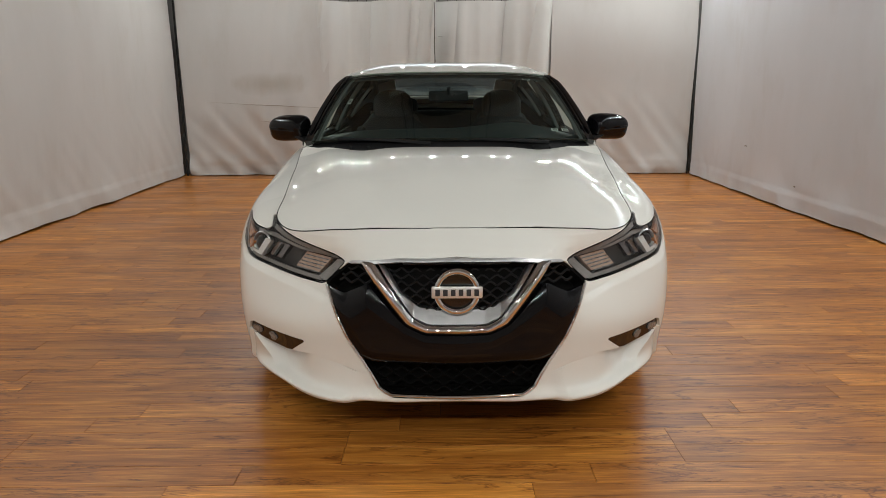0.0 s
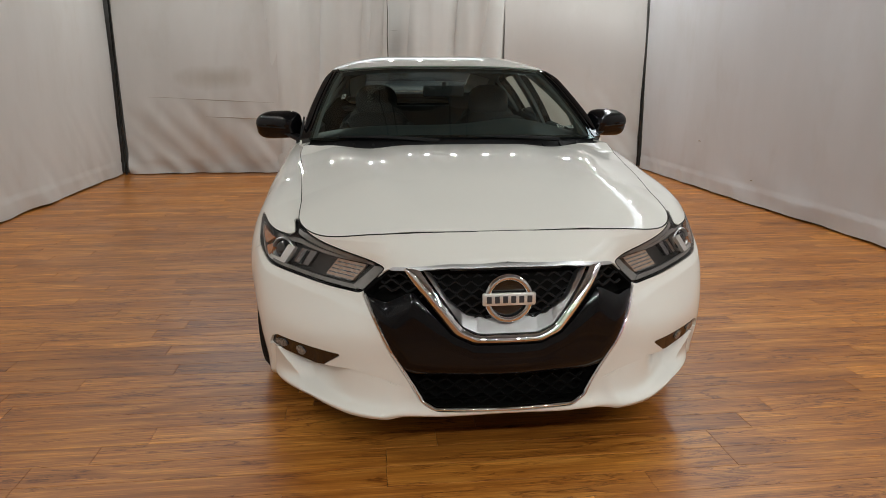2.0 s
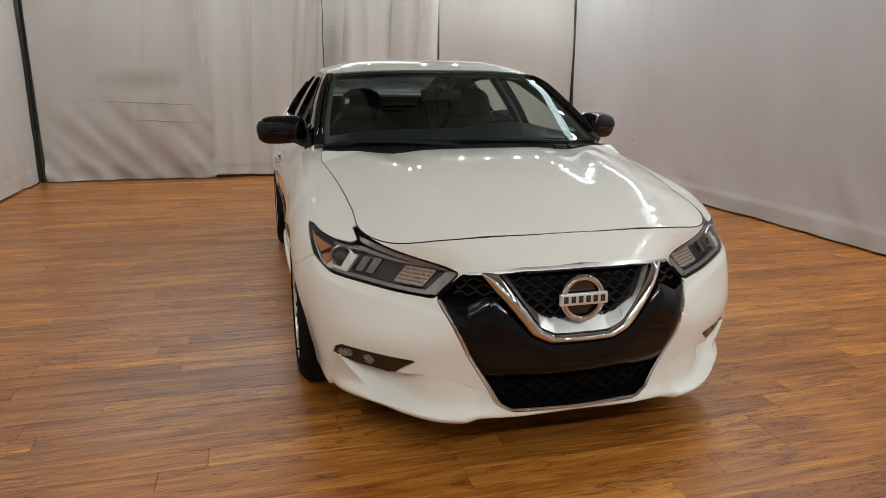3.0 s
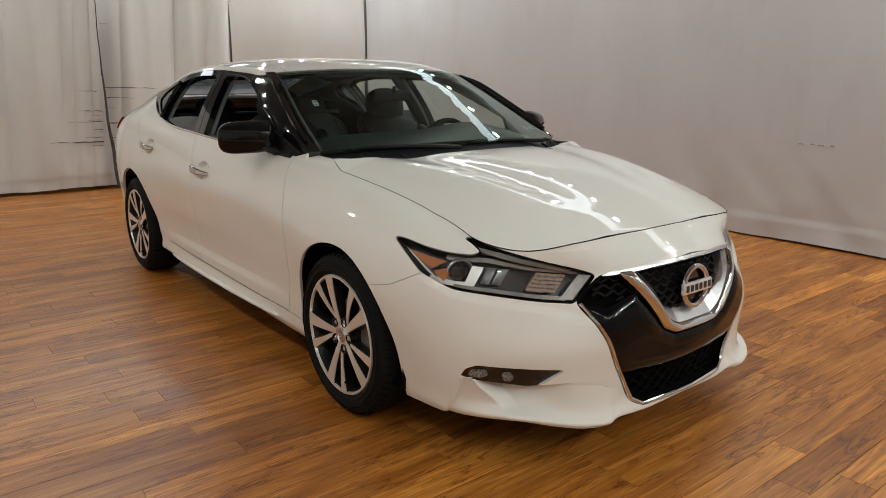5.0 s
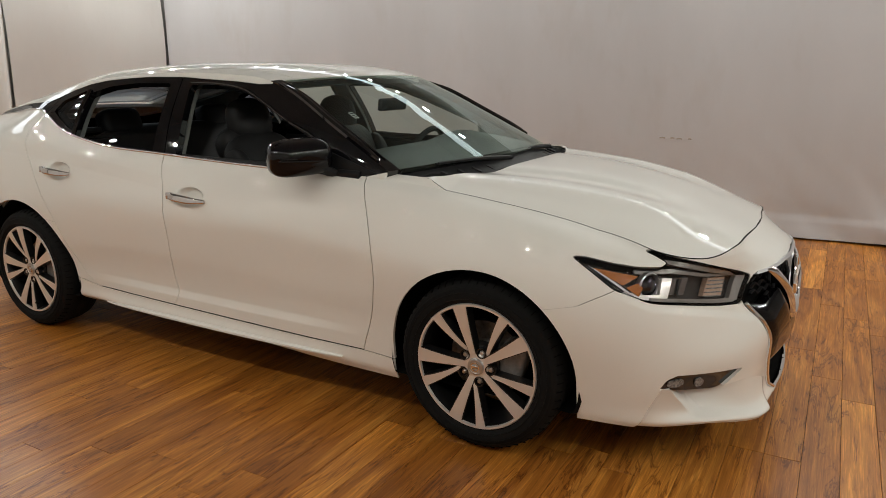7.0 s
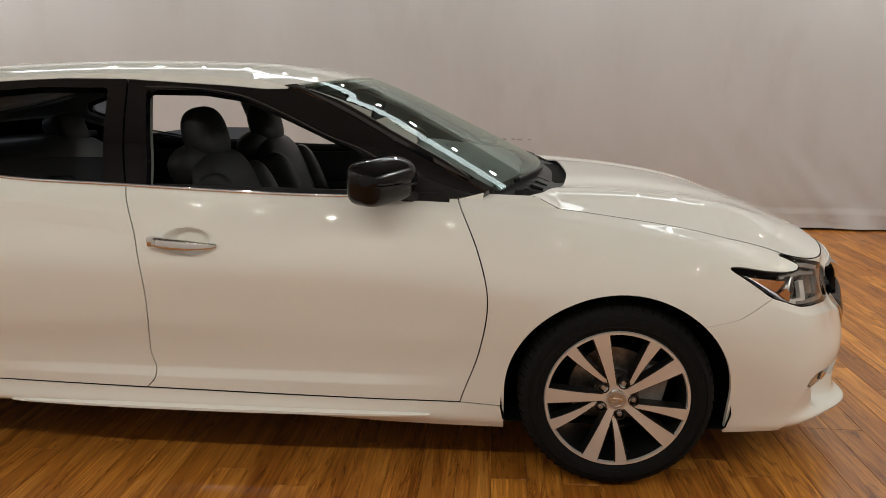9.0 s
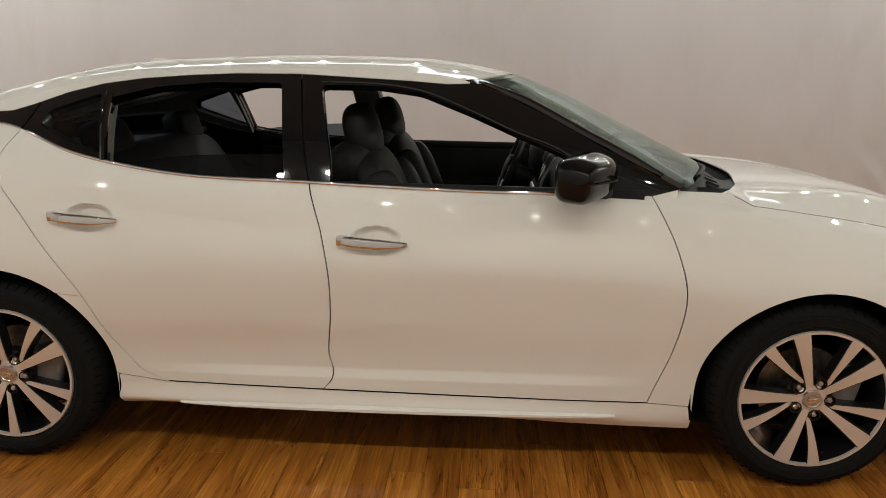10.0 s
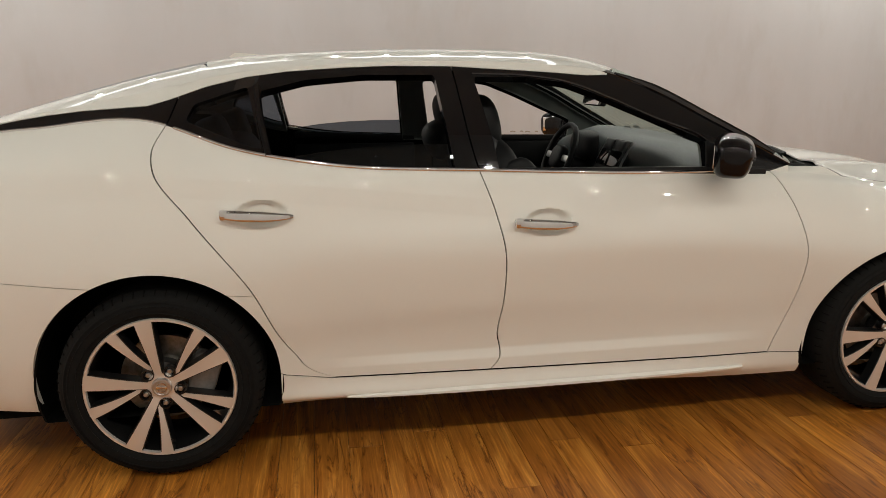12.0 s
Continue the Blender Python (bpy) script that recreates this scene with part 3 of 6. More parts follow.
# torn edges on both sides of the seam between the two middle curtains
rng = random.Random(11)
TEARS = [(1.22, 0.62, 0.006), (1.10, 0.32, 0.004), (0.99, 0.09, 0.002), (0.80, 0.34, 0.007), (0.86, 0.12, 0.003), (0.63, 0.46, 0.004), (0.66, 0.16, 0.003), (1.95, 0.10, 0.002),
         (1.18, -0.20, 0.004), (0.95, -0.26, 0.005), (0.82, -0.38, 0.004), (0.84, -0.13, 0.004), (0.73, -0.12, 0.005), (0.64, -0.20, 0.004), (0.585, -0.58, 0.008), (0.54, -0.13, 0.003), (0.70, -0.06, 0.003), (0.90, -0.10, 0.003)]
for z, w, thick in TEARS:
    x0 = -0.10 + (0.03 if w > 0 else -0.05) + rng.uniform(-0.02, 0.02)
    n = 9
    path = [(x0 + w * k / (n - 1), WALL_N - 0.035 + 0.02 * rng.random(), z + 0.010 * noise.noise((k * 0.9, z * 7, w)) - 0.02 * w * (k / (n - 1)) ** 2) for k in range(n)]
    v, f = tube(path, 1.4 * thick * np.array([1 - 0.85 * (k / (n - 1)) ** 1.5 + rng.uniform(-0.25, 0.25) for k in range(n)]).clip(0.12, 2), 5, squash=(1, 0.7))
    tagged(make("curtain_tear", v, f, GRIME_AND_SHADE), "frayed dark tear at the curtain edge", "tear", kind="structure")
v, f = tube([(-0.105 + 0.09 * (1 - z / 2.4) ** 3 + 0.012 * noise.noise((z * 3, 4, 1)), WALL_N - 0.01 - 0.045 * z, z) for z in np.linspace(0.02, 2.4, 24)],
            0.012 + 0.055 * (1 - np.linspace(0, 1, 24)) ** 1.8, 6, up=(1, 0, 0), squash=(1, 0.4))
tagged(make("curtain_seam", v, f, GRIME_AND_SHADE), "dark seam between two muslin curtains", "seam", kind="structure")
# shade of the fold at the overlap, drawn as a dark upright bar
for x in (-1.66,):
    v, f = tube([(x, WALL_N + 0.10, z) for z in np.linspace(0.02, 2.6, 12)], 0.010, 6, up=(1, 0, 0))
    tagged(make("curtain_seam", v, f, SOIL_AND_SHADE), "dark bar drawn as the fold shade where two muslin curtains overlap", "seam", kind="structure")

# shadow gap along the side curtains' foot, drawn as dark strips; dark corner posts
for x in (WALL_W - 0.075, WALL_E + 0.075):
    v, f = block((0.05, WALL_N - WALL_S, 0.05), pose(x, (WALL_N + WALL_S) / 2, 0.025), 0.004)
    tagged(make("baseboard", v, f, GRIME_AND_SHADE), "dark strip drawn as the shadow gap under the curtain hem", "baseboard", kind="structure")
for x, y, r in ((-3.77, WALL_N + 0.10, 0.013), (3.60, WALL_N + 0.03, 0.008)):
    v, f = tube([(x, y, 0.0), (x, y, TOP)], r, 10, up=(1, 0, 0))
    tagged(make("corner_post", v, f, METAL_DARK), "dark pipe post in the booth corner", "post", kind="structure")

# scuff marks on the east curtain
for y, z, w in ((1.33, 0.822, 0.05), (1.24, 0.823, 0.035), (1.18, 0.818, 0.05), (1.09, 0.819, 0.03), (5.92, 0.577, 0.05), (4.7, 0.27, 0.03)):
    v, f = tube([(WALL_E - 0.060, y - w / 2, z), (WALL_E - 0.055, y, z + 0.004), (WALL_E - 0.060, y + w / 2, z)], 0.006, 5)
    tagged(make("scuff_mark", v, f, SOIL_AND_SHADE), "small grey scuff on the muslin curtain", "scuff", kind="structure")

# ceiling and luminaires: a ring of spots above the curtains, cool bands higher on the walls
v, f = block((WALL_E - WALL_W + 0.9, WALL_N - WALL_S + 1.2, 0.2), pose((WALL_E + WALL_W) / 2, (WALL_N + WALL_S) / 2, CEIL + 0.6), 0)
tagged(make("ceiling", v, f, CEIL_MAT), "dull grey ceiling over the booth", "ceiling", kind="structure")


def spot():
    """A round lamp head on an arm; it shines along its own -z."""
    top = empty("wall_lamp")
    v, f = lathe([(0.0, 0.09), (0.032, 0.085), (0.044, 0.03), (0.046, 0.0), (0.041, -0.004), (0.037, 0.004)], 24, "z")
    make("housing", v, f, METAL_DARK, top)
    v, f = lathe([(0.0, 0.002), (0.025, 0.002), (0.0365, 0.004)], 20, "z")
    make("diffuser", v, f, DISC_GLOW, top, "glowing round diffuser")
    v, f = tube([(0, 0, 0.085), (0, 0.18, 0.30), (0, 0.62, 0.46)], 0.012, 8, up=(1, 0, 0))
    make("arm", v, f, METAL_DARK, top)
    return tagged(top, "round warm-white spot lamp on a wall arm", "lamp", "booth spot lamps")


lamp = None
Z = 3.42
SPOT_W = [-2.4, -1.2, 0.0, 0.6, 1.6, 2.2, 2.7, 3.2, 3.7, 5.2, 6.4]
SPOT_E = [-2.6 + 0.52 * k for k in range(21)]
spots = [(WALL_W + 0.42, y, 90, 8) for y in SPOT_W] + [(WALL_E - 0.36, y, -90, 17) for y in SPOT_E]
spots += [(-3.1 + 0.49 * k, WALL_N - 0.33, 0, 34) for k in range(13)] + [(-3.1 + 0.365 * k, WALL_S + 0.42, 180, 64) for k in range(18)]
for x, y, turn, tilt in spots:
    m = pose(x, y, Z, 0, 0, turn) @ pose(0, 0, 0, -tilt)
    if lamp is None:
        lamp = spot()
        lamp.matrix_basis = m
    else:
        copy_thing(lamp, m)

for x, y, turn, length, level, tip in ((WALL_E + 0.22, 2.6, -90, 9.0, 4.22, 0), (-0.05, WALL_N + 0.33, 0, 2.8, 3.10, 0)):
    top = tagged(empty("light_band"), "long cool-white luminous band high on the wall with torn cloth edge", "lamp", "wall light bands")
    top.matrix_basis = pose(x, y, level, 0, 0, turn) @ pose(0, 0, 0, tip)
    v, f = block((length, 0.06, 0.34), pose(0, 0, -0.02), 0.01)
    make("diffuser", v, f, STRIP_GLOW, top, "cool white diffuser")
    vv, ff = [], []
    n = int(length * 14)
    for i in range(n + 1):
        xx = length * (i / n - 0.5)
        d = 0.05 + 0.17 * abs(noise.noise((xx * 5, turn, 3))) + (0.04 if i % 3 == 0 else 0)
        for oy, oz in ((-0.05, 0.16), (-0.06, 0.16 - d), (-0.056, 0.16), (-0.066, 0.16 - d)):
            vv.append((xx, oy, oz))
    for i in range(n):
        q = i * 4
        ff += [(q, q + 4, q + 5, q + 1), (q + 2, q + 3, q + 7, q + 6), (q + 1, q + 5, q + 7, q + 3)]
    make("cloth_edge", vv, ff, GRIME_AND_SHADE, top, "ragged cloth edge")

# round black fan hung over the car
fan = tagged(empty("ceiling_fan"), "round black drum fan hung under the ceiling", "fan")
fan.matrix_basis = pose(-0.08, 3.56, 3.5, 21)
v, f = lathe([(0.50, 0.08), (0.52, 0.0), (0.50, -0.08), (0.48, -0.08), (0.50, 0.0), (0.48, 0.08), (0.50, 0.08)], 48, "z")
make("drum", v, f, METAL_DARK, fan)
v, f = lathe([(0.0, 0.06), (0.09, 0.05), (0.1, 0.0), (0.09, -0.05), (0.0, -0.06)], 24, "z")
make("hub", v, f, METAL_DARK, fan)
for k in range(9):
    a = k * 2 * math.pi / 9
    v, f = block((0.40, 0.20, 0.008), pose(0.29 * math.cos(a), 0.29 * math.sin(a), 0, 14, 0, math.degrees(a)), 0.003)
    make("blade", v, f, METAL_DARK, fan)
for s in (-1, 1):
    v, f = tube([(s * 0.45, 0, 0.05), (s * 0.45, 0, CEIL + 0.72 - 3.5)], 0.012, 8, up=(1, 0, 0))
    make("hanger", v, f, METAL_DARK, fan)

# made-up pale box across above the fan, for a bright reflection in the windscreen
duct = tagged(empty("air_duct"), "pale box added out of view for a bright shape reflected in the windscreen", "duct")
make("duct_body", *block((1.9, 0.20, 0.14), pose(-0.05, 4.02, 3.96), 0.02), PALE_BOX_MAT, duct)
for k in (-0.8, 0.8):
    make("hanger", *tube([(k, 4.02, 4.02), (k, 4.02, CEIL + 0.5)], 0.012, 8, up=(1, 0, 0)), METAL_DARK, duct)

# ---- the car: nose at y = 0, tail at y = 4.9, centred on x = 0 ----
car = tagged(empty("car"), "pearl-white four-door sedan with gloss black mirrors, parked on the wooden floor", "car")
AXLE_F, AXLE_R, HUB_Z, TYRE_R = 0.985, 3.760, 0.331, 0.331

# plan outline at the widest height
PLAN = [(0.0, -0.02), (0.30, 0.005), (0.50, 0.07), (0.69, 0.195), (0.84, 0.355), (0.905, 0.57), (0.925, 0.98), (0.918, 1.45), (0.922, 2.1),
        (0.925, 2.65), (0.925, 3.2), (0.926, 3.48), (0.926, 3.76), (0.902, 4.15), (0.838, 4.47), (0.70, 4.70), (0.42, 4.85), (0.0, 4.90)]
# cross-sections: for each of nine heights, how far inside the outline and how high, station by station
IN = [
    (.045, .040, .000, .006, .030, .060, .070, .075, .075, .075, .075, .072, .070, .070, .080, .080, .080, .080),
    (.035, .025, -.006, .002, .020, .050, .060, .055, .045, .045, .045, .050, .060, .060, .060, .050, .050, .050),
    (.040, .045, .030, .035, .020, .040, .045, .048, .052, .052, .052, .045, .045, .040, .040, .030, .030, .030),
    (.030, .040, .020, .020, .005, .020, .020, .035, .040, .040, .038, .030, .022, .015, .015, .010, .010, .010),
    (.012, .020, .015, .002, .000, .000, .003, .012, .016, .016, .014, .008, .004, .003, .003, .000, .000, .000),
    (.010, .030, .062, .036, .013, .005, .000, .000, .000, .000, .000, .000, .000, .000, .000, .000, .000, .000),
    (.045, .064, .104, .066, .045, .035, .034, .034, .034, .032, .030, .030, .030, .030, .020, .010, .010, .010),
    (.100, .105, .110, .085, .085, .090, .099, .083, .076, .070, .067, .074, .095, .105, .085, .050, .035, .030),
    (.176, .174, .134, .102, .155, .200, .190, .135, .112, .104, .112, .138, .215, .255, .230, .160, .110, .100),
]
UP = [
    (.178, .170, .184, .204, .202, .196, .192, .180, .205, .215, .215, .210, .205, .235, .250, .260, .260, .260),
    (.192, .186, .202, .220, .222, .226, .220, .220, .235, .240, .240, .240, .235, .260, .280, .290, .290, .290),
    (.240, .240, .230, .250, .270, .280, .300, .290, .290, .295, .300, .300, .310, .320, .340, .350, .350, .350),
    (.360, .360, .340, .330, .360, .380, .420, .420, .400, .405, .410, .415, .420, .430, .450, .460, .460, .460),
    (.480, .480, .460, .440, .460, .500, .550, .580, .560, .560, .560, .560, .560, .570, .590, .600, .600, .600),
    (.600, .600, .580, .560, .580, .620, .680, .720, .740, .750, .755, .745, .730, .740, .760, .770, .770, .770),
    (.700, .690, .670, .655, .680, .730, .800, .850, .860, .870, .885, .890, .895, .905, .920, .930, .930, .930),
    (.745, .735, .720, .720, .745, .810, .885, .940, .950, .968, .992, 1.015, 1.055, 1.055, 1.035, 1.02, 1.015, 1.015),
    (.793, .790, .784, .769, .803, .849, .920, .978, .992, 1.016, 1.048, 1.100, 1.189, 1.168, 1.135, 1.100, 1.090, 1.090),
]
_plan = np.array(PLAN)
_t = chord(_plan)
_ghost = np.vstack([[-_plan[1, 0], _plan[1, 1]], _plan, [-_plan[-2, 0], _plan[-2, 1]]])
_gt = np.r_[-_t[1], _t, 2 * _t[-1] - _t[-2]]
NU, NV = 760, 190
SHOULDER = (.86, .90, .941, .990, 1.028, 1.05)
R2 = math.sqrt(2)


def hollow(y, z, y0, z0, ry, rz, depth):
    return depth * np.exp(-(((y - y0) / ry) ** 2 + ((z - z0) / rz) ** 2) ** 1.6)


def dish(y, z, y0, z0, ry, rz, depth):
    r = np.sqrt(((y - y0) / ry) ** 2 + ((z - z0) / rz) ** 2)
    return depth * np.clip((1.0 - r) / 0.36, 0, 1) ** 0.8


def skin_points(us, vs, scoop=False):
    """The outer skin at distances us along the plan outline and heights vs from 0 (sill) to 8 (top edge)."""
    p = curve(_gt, _ghost, us)
    q = (curve(_gt, _ghost, us + 1e-3) - curve(_gt, _ghost, us - 1e-3)) / 2e-3
    nrm = np.stack([q[:, 1], -q[:, 0]], 1)
    nrm /= np.linalg.norm(nrm, axis=1, keepdims=True)
    mirror = lambda rows: np.hstack([np.array(rows)[:, 1:2], np.array(rows), np.array(rows)[:, -2:-1]])
    inset = curve(_gt, mirror(IN).T, us)
    high = curve(_gt, mirror(UP).T, us)
    k = np.arange(9.0)
    inset = curve(k, inset.T, vs).T
    high = curve(k, high.T, vs).T
    y0 = p[:, 1:2]
    # cups behind the door handles, the scooped lower doors and the muscle over the front wheel
    for hy, hz in ((2.435, 0.842), (3.405, 0.900)):
        inset = inset + dish(y0, high, hy, hz, 0.082, 0.044, 0.028)
    inset = inset - hollow(y0, high, AXLE_F, 0.62, 0.42, 0.17, 0.010) - hollow(y0, high, AXLE_R, 0.64, 0.45, 0.18, 0.008)
    inset = inset + hollow(y0, high, 2.50, 0.435, 0.85, 0.10, 0.010) + hollow(y0, high, 2.05, 0.62, 0.50, 0.12, 0.007)
    # a soft shoulder line that fades towards the mirror
    line = np.interp(y0, [1.8, 2.4, 2.8, 3.3, 3.8, 4.4], SHOULDER)
    inset = inset + 0.11 * np.clip(line - high, 0, 0.06) * np.clip((y0 - 2.2) / 0.7, 0, 1) * np.clip((4.6 - y0) / 0.4, 0, 1)
    # the doors flare out again in a crease above the sill
    inset = inset - 0.010 * np.clip((0.378 - high) / 0.035, 0, 1) * np.clip((y0 - 1.5) / 0.3, 0, 1) * np.clip((3.3 - y0) / 0.35, 0, 1) * (p[:, 0:1] > 0.5)
    # the ledge under the headlamps
    corner = (p[:, 0:1] - nrm[:, 0:1] * inset + p[:, 1:2] - nrm[:, 1:2] * inset) / R2
    ledge = np.interp(corner, [0.42, 0.55, 0.74, 0.86, 0.97], [0.530, 0.566, 0.602, 0.622, 0.665])
    inset = inset + 0.010 * np.clip((high - ledge) / 0.022, 0, 1) * np.clip((corner - 0.34) / 0.10, 0, 1) * np.clip((1.0 - corner) / 0.12, 0, 1) * np.clip((0.76 - high) / 0.05, 0, 1) * (y0 < 1.0)
    if scoop:
        # under the fog lamp: a facet behind a small step, a ridge, then a scoop that runs out into the winged lip
        corner = (p[:, 0:1] - nrm[:, 0:1] * inset + p[:, 1:2] - nrm[:, 1:2] * inset) / R2
        c1 = 0.822 + (0.340 - high) * 0.40
        c2 = 0.775 - (0.342 - high) * 0.95
        facet = np.clip((c1 - corner) / 0.010, 0, 1) * (0.015 - 0.013 * np.clip((c1 - corner) / np.maximum(c1 - c2, 0.02), 0, 1))
        rise = np.clip((high - 0.212) / 0.112, 0, 1)
        drop_in = np.clip((c2 - corner) / 0.055, 0, 1) ** 0.8
        run = np.clip((corner - 0.44) / 0.18, 0, 1)
        run = run * run * (3 - 2 * run)
        wing = np.exp(-((corner - 0.325) / np.where(corner < 0.325, 0.030, 0.20)) ** 2) * np.clip((c2 - corner) / 0.10, 0, 1)
        inset = inset + facet + 0.066 * drop_in * run * rise - 0.022 * wing * (1 - rise) ** 1.2
        high = high - 0.004 * wing * (1 - rise) ** 2
    x = p[:, 0:1] - nrm[:, 0:1] * inset
    y = p[:, 1:2] - nrm[:, 1:2] * inset
    return np.stack([np.maximum(x, 0.0), y, high], 2)


_us = np.r_[np.linspace(0, 1.35, 280, endpoint=False), np.linspace(1.35, _t[-1], NU - 280)]
_vs = np.linspace(0, 8, NV)
_grid = skin_points(_us, _vs)
_grid[..., 0] *= -1
_mid = skin_points(_us, np.array([8.0]))[:, 0]
TOP_X, TOP_Y, TOP_Z = _mid[:, 0], _mid[:, 1], _mid[:, 2]
SKIN = Sheet.grid(_grid, flip=True)


def whole(sheet, rank=0):
    """The largest connected piece of a sheet (or the next by rank), without the slivers that cutting leaves."""
    up = list(range(len(sheet.v)))

    def root(i):
        while up[i] != i:
            up[i] = up[up[i]]
            i = up[i]
        return i

    for face in sheet.f:
        for j in face[1:]:
            up[root(face[0])] = root(j)
    size = {}
    for face in sheet.f:
        r = root(face[0])
        size[r] = size.get(r, 0) + 1
    big = sorted(size, key=size.get)[-1 - rank]
    used = sorted({i for face in sheet.f if root(face[0]) == big for i in face})
    at = {i: k for k, i in enumerate(used)}
    return Sheet(sheet.v[used], [tuple(at[i] for i in face) for face in sheet.f if root(face[0]) == big], sheet.n[used])


def both(name, sheet, depth, mat, label="", parent=None, angle=40.0, second=True):
    """A pressed panel on the near side, and its mirror image on the far side."""
    v, f = sheet.solid(depth)
    a = make(name, v, f, mat, parent or car, label, angle=angle)
    if not second:
        return a, None
    b = make(name, *mirrored(v, f), mat, parent or car, label, angle=angle)
    return a, b


def weld(ob):
    bm = bmesh.new()
    bm.from_mesh(ob.data)
    bmesh.ops.remove_doubles(bm, verts=[q for q in bm.verts if abs(q.co.x) < 0.004], dist=0.006)
    bm.to_mesh(ob.data)
    bm.free()


def arch(yc, zc, ry, rz, grow=0.0):
    a = np.linspace(0, math.pi, 40)
    pts = [(yc + (ry + grow) * math.cos(k), zc + (rz + grow) * math.sin(k)) for k in a]
    return np.array([(yc + (ry + grow) - 0.005, -0.1)] + pts + [(yc - (ry + grow) + 0.005, -0.1)])


ARCH_F = arch(AXLE_F, 0.335, 0.378, 0.370)
ARCH_R = arch(AXLE_R + 0.008, 0.335, 0.394, 0.388)
# outlines drawn on the body: lamp and grille on the nose, all in metres
HEADLAMP = rounded([(1.070, .785), (1.031, .784), (.950, .766), (.869, .754), (.790, .749), (.760, .762), (.800, .788), (.822, .797), (.785, .798), (.765, .786), (.651, .757), (.561, .731),
                    (.380, .677), (.450, .592), (.551, .603), (.741, .633), (.855, .648), (.966, .690), (1.020, .740)], 0.014)
GRILLE = rounded([(-.5, .712), (.0, .712), (.20, .700), (.386, .678), (.480, .594), (.452, .540), (.392, .41), (.325, .295), (.290, .225), (.24, .198), (0, .192), (-.5, .192)], 0.02)
FOG = rounded([(.822, .352), (.800, .385), (.765, .399), (.480, .380), (.565, .326), (.60, .322), (.732, .340)], 0.008)
GAP = 0.0022

LIP = np.array([(.822, .352), (.9085, .156), (.90, .05), (.185, .05), (.190, .205), (.255, .262), (.36, .312), (.455, .334), (.565, .327), (.60, .323), (.732, .341)])
bumper_line = lambda z: np.interp(z, [.2, .55, .604, .628, .684, .735], [1.0, .90, .721, .611, .502, .42])
body = SKIN.side(ARCH_F, False).side(ARCH_R, False)
front = body.cut(body.v[:, 1] - np.where(body.v[:, 2] > 0.735, 0.9, bumper_line(body.v[:, 2])) + GAP)
front = front.side(HEADLAMP, False, 0.003, "az").side(GRILLE, False, 0.004, "xz").side(FOG, False, 0.003, "az").side(LIP, False, 0.0, "az")
front = front.cut(np.where(front.v[:, 2] > 0.735, front.flat("az")[:, 0] - 0.765, -1.0))
# the bumper: a corner on each side, the chin under the grille, the nose panel above it
both("bumper_corner", whole(front), 0.014, PAINT, "pearl-white front bumper corner")
for rank in (1, 2):
    piece = whole(front, rank)
    va, fa = piece.solid(0.010)
    name, words = ("nose_panel", "pearl-white nose panel between grille and hood") if piece.v[:, 2].mean() > 0.5 else ("bumper_chin", "white chin under the lower grille")
    weld(make(name, *merged((va, fa), mirrored(va, fa)), PAINT, car, words))
_lip = skin_points(_us[:260], _vs[:95], scoop=True)
_lip[..., 0] *= -1
lip = Sheet.grid(_lip, flip=True)
lip = lip.side(LIP, True, 0.0, "az").side(GRILLE, False, 0.004, "xz")
both("bumper_lip", whole(lip), 0.016, PAINT, "white bumper corner with a facet and a sharp lip", angle=24)

DOOR_F = lambda z: curve([-0.1, .15, .28, .48, .70, .83, .99, 1.4], [1.56, 1.545, 1.515, 1.45, 1.428, 1.462, 1.535, 1.72], z)
DOOR_B = lambda z: curve([-0.1, .15, .29, .33, .44, .58, .75, .87, 1.018, 1.4], [2.68, 2.66, 2.64, 2.605, 2.608, 2.592, 2.594, 2.62, 2.668, 2.735], z)
DOOR_R = lambda z: curve([-0.1, .20, .300, .335, .413, .678, .89, 1.036, 1.10, 1.19, 1.5], [3.02, 3.10, 3.175, 3.255, 3.325, 3.466, 3.629, 3.735, 3.742, 3.70, 3.62], z)
SILL = lambda y: np.interp(y, [1.3, 1.5, 2.6, 3.2, 3.36, 3.5], [.268, .280, .296, .305, .330, .40])

b = body
fender = b.cut(np.where(b.v[:, 2] > 0.735, 0.0, bumper_line(b.v[:, 2])) - b.v[:, 1] + GAP)
fender = fender.side(HEADLAMP, False, 0.003, "az")
fender = fender.cut(fender.v[:, 1] - DOOR_F(fender.v[:, 2]) + GAP)
fender = fender.cut(np.where(fender.v[:, 1] > 1.2, SILL(fender.v[:, 1]), 0) - fender.v[:, 2] + GAP)
fender = fender.cut(np.where(fender.v[:, 2] > 0.735, 0.765 - fender.flat("az")[:, 0], -1.0))
both("front_fender", whole(fender), 0.012, PAINT)

mid = b.cut(SILL(b.v[:, 1]) - b.v[:, 2] + 0.005)
door_f = mid.cut(DOOR_F(mid.v[:, 2]) - mid.v[:, 1] + GAP)
door_f = door_f.cut(door_f.v[:, 1] - DOOR_B(door_f.v[:, 2]) + GAP)
FRONT_DOORS = both("front_door", door_f, 0.010, PAINT)
door_r = mid.cut(DOOR_B(mid.v[:, 2]) - mid.v[:, 1] + GAP)
door_r = door_r.cut(door_r.v[:, 1] - DOOR_R(door_r.v[:, 2]) + GAP)
REAR_DOORS = both("rear_door", door_r, 0.010, PAINT)

sill = b.cut(b.v[:, 2] - SILL(b.v[:, 1]) + GAP)
sill = sill.cut(1.30 - sill.v[:, 1])
sill = sill.cut(sill.v[:, 1] - 3.42)
both("side_sill", sill, 0.005, PAINT, "white sill panel under the doors")
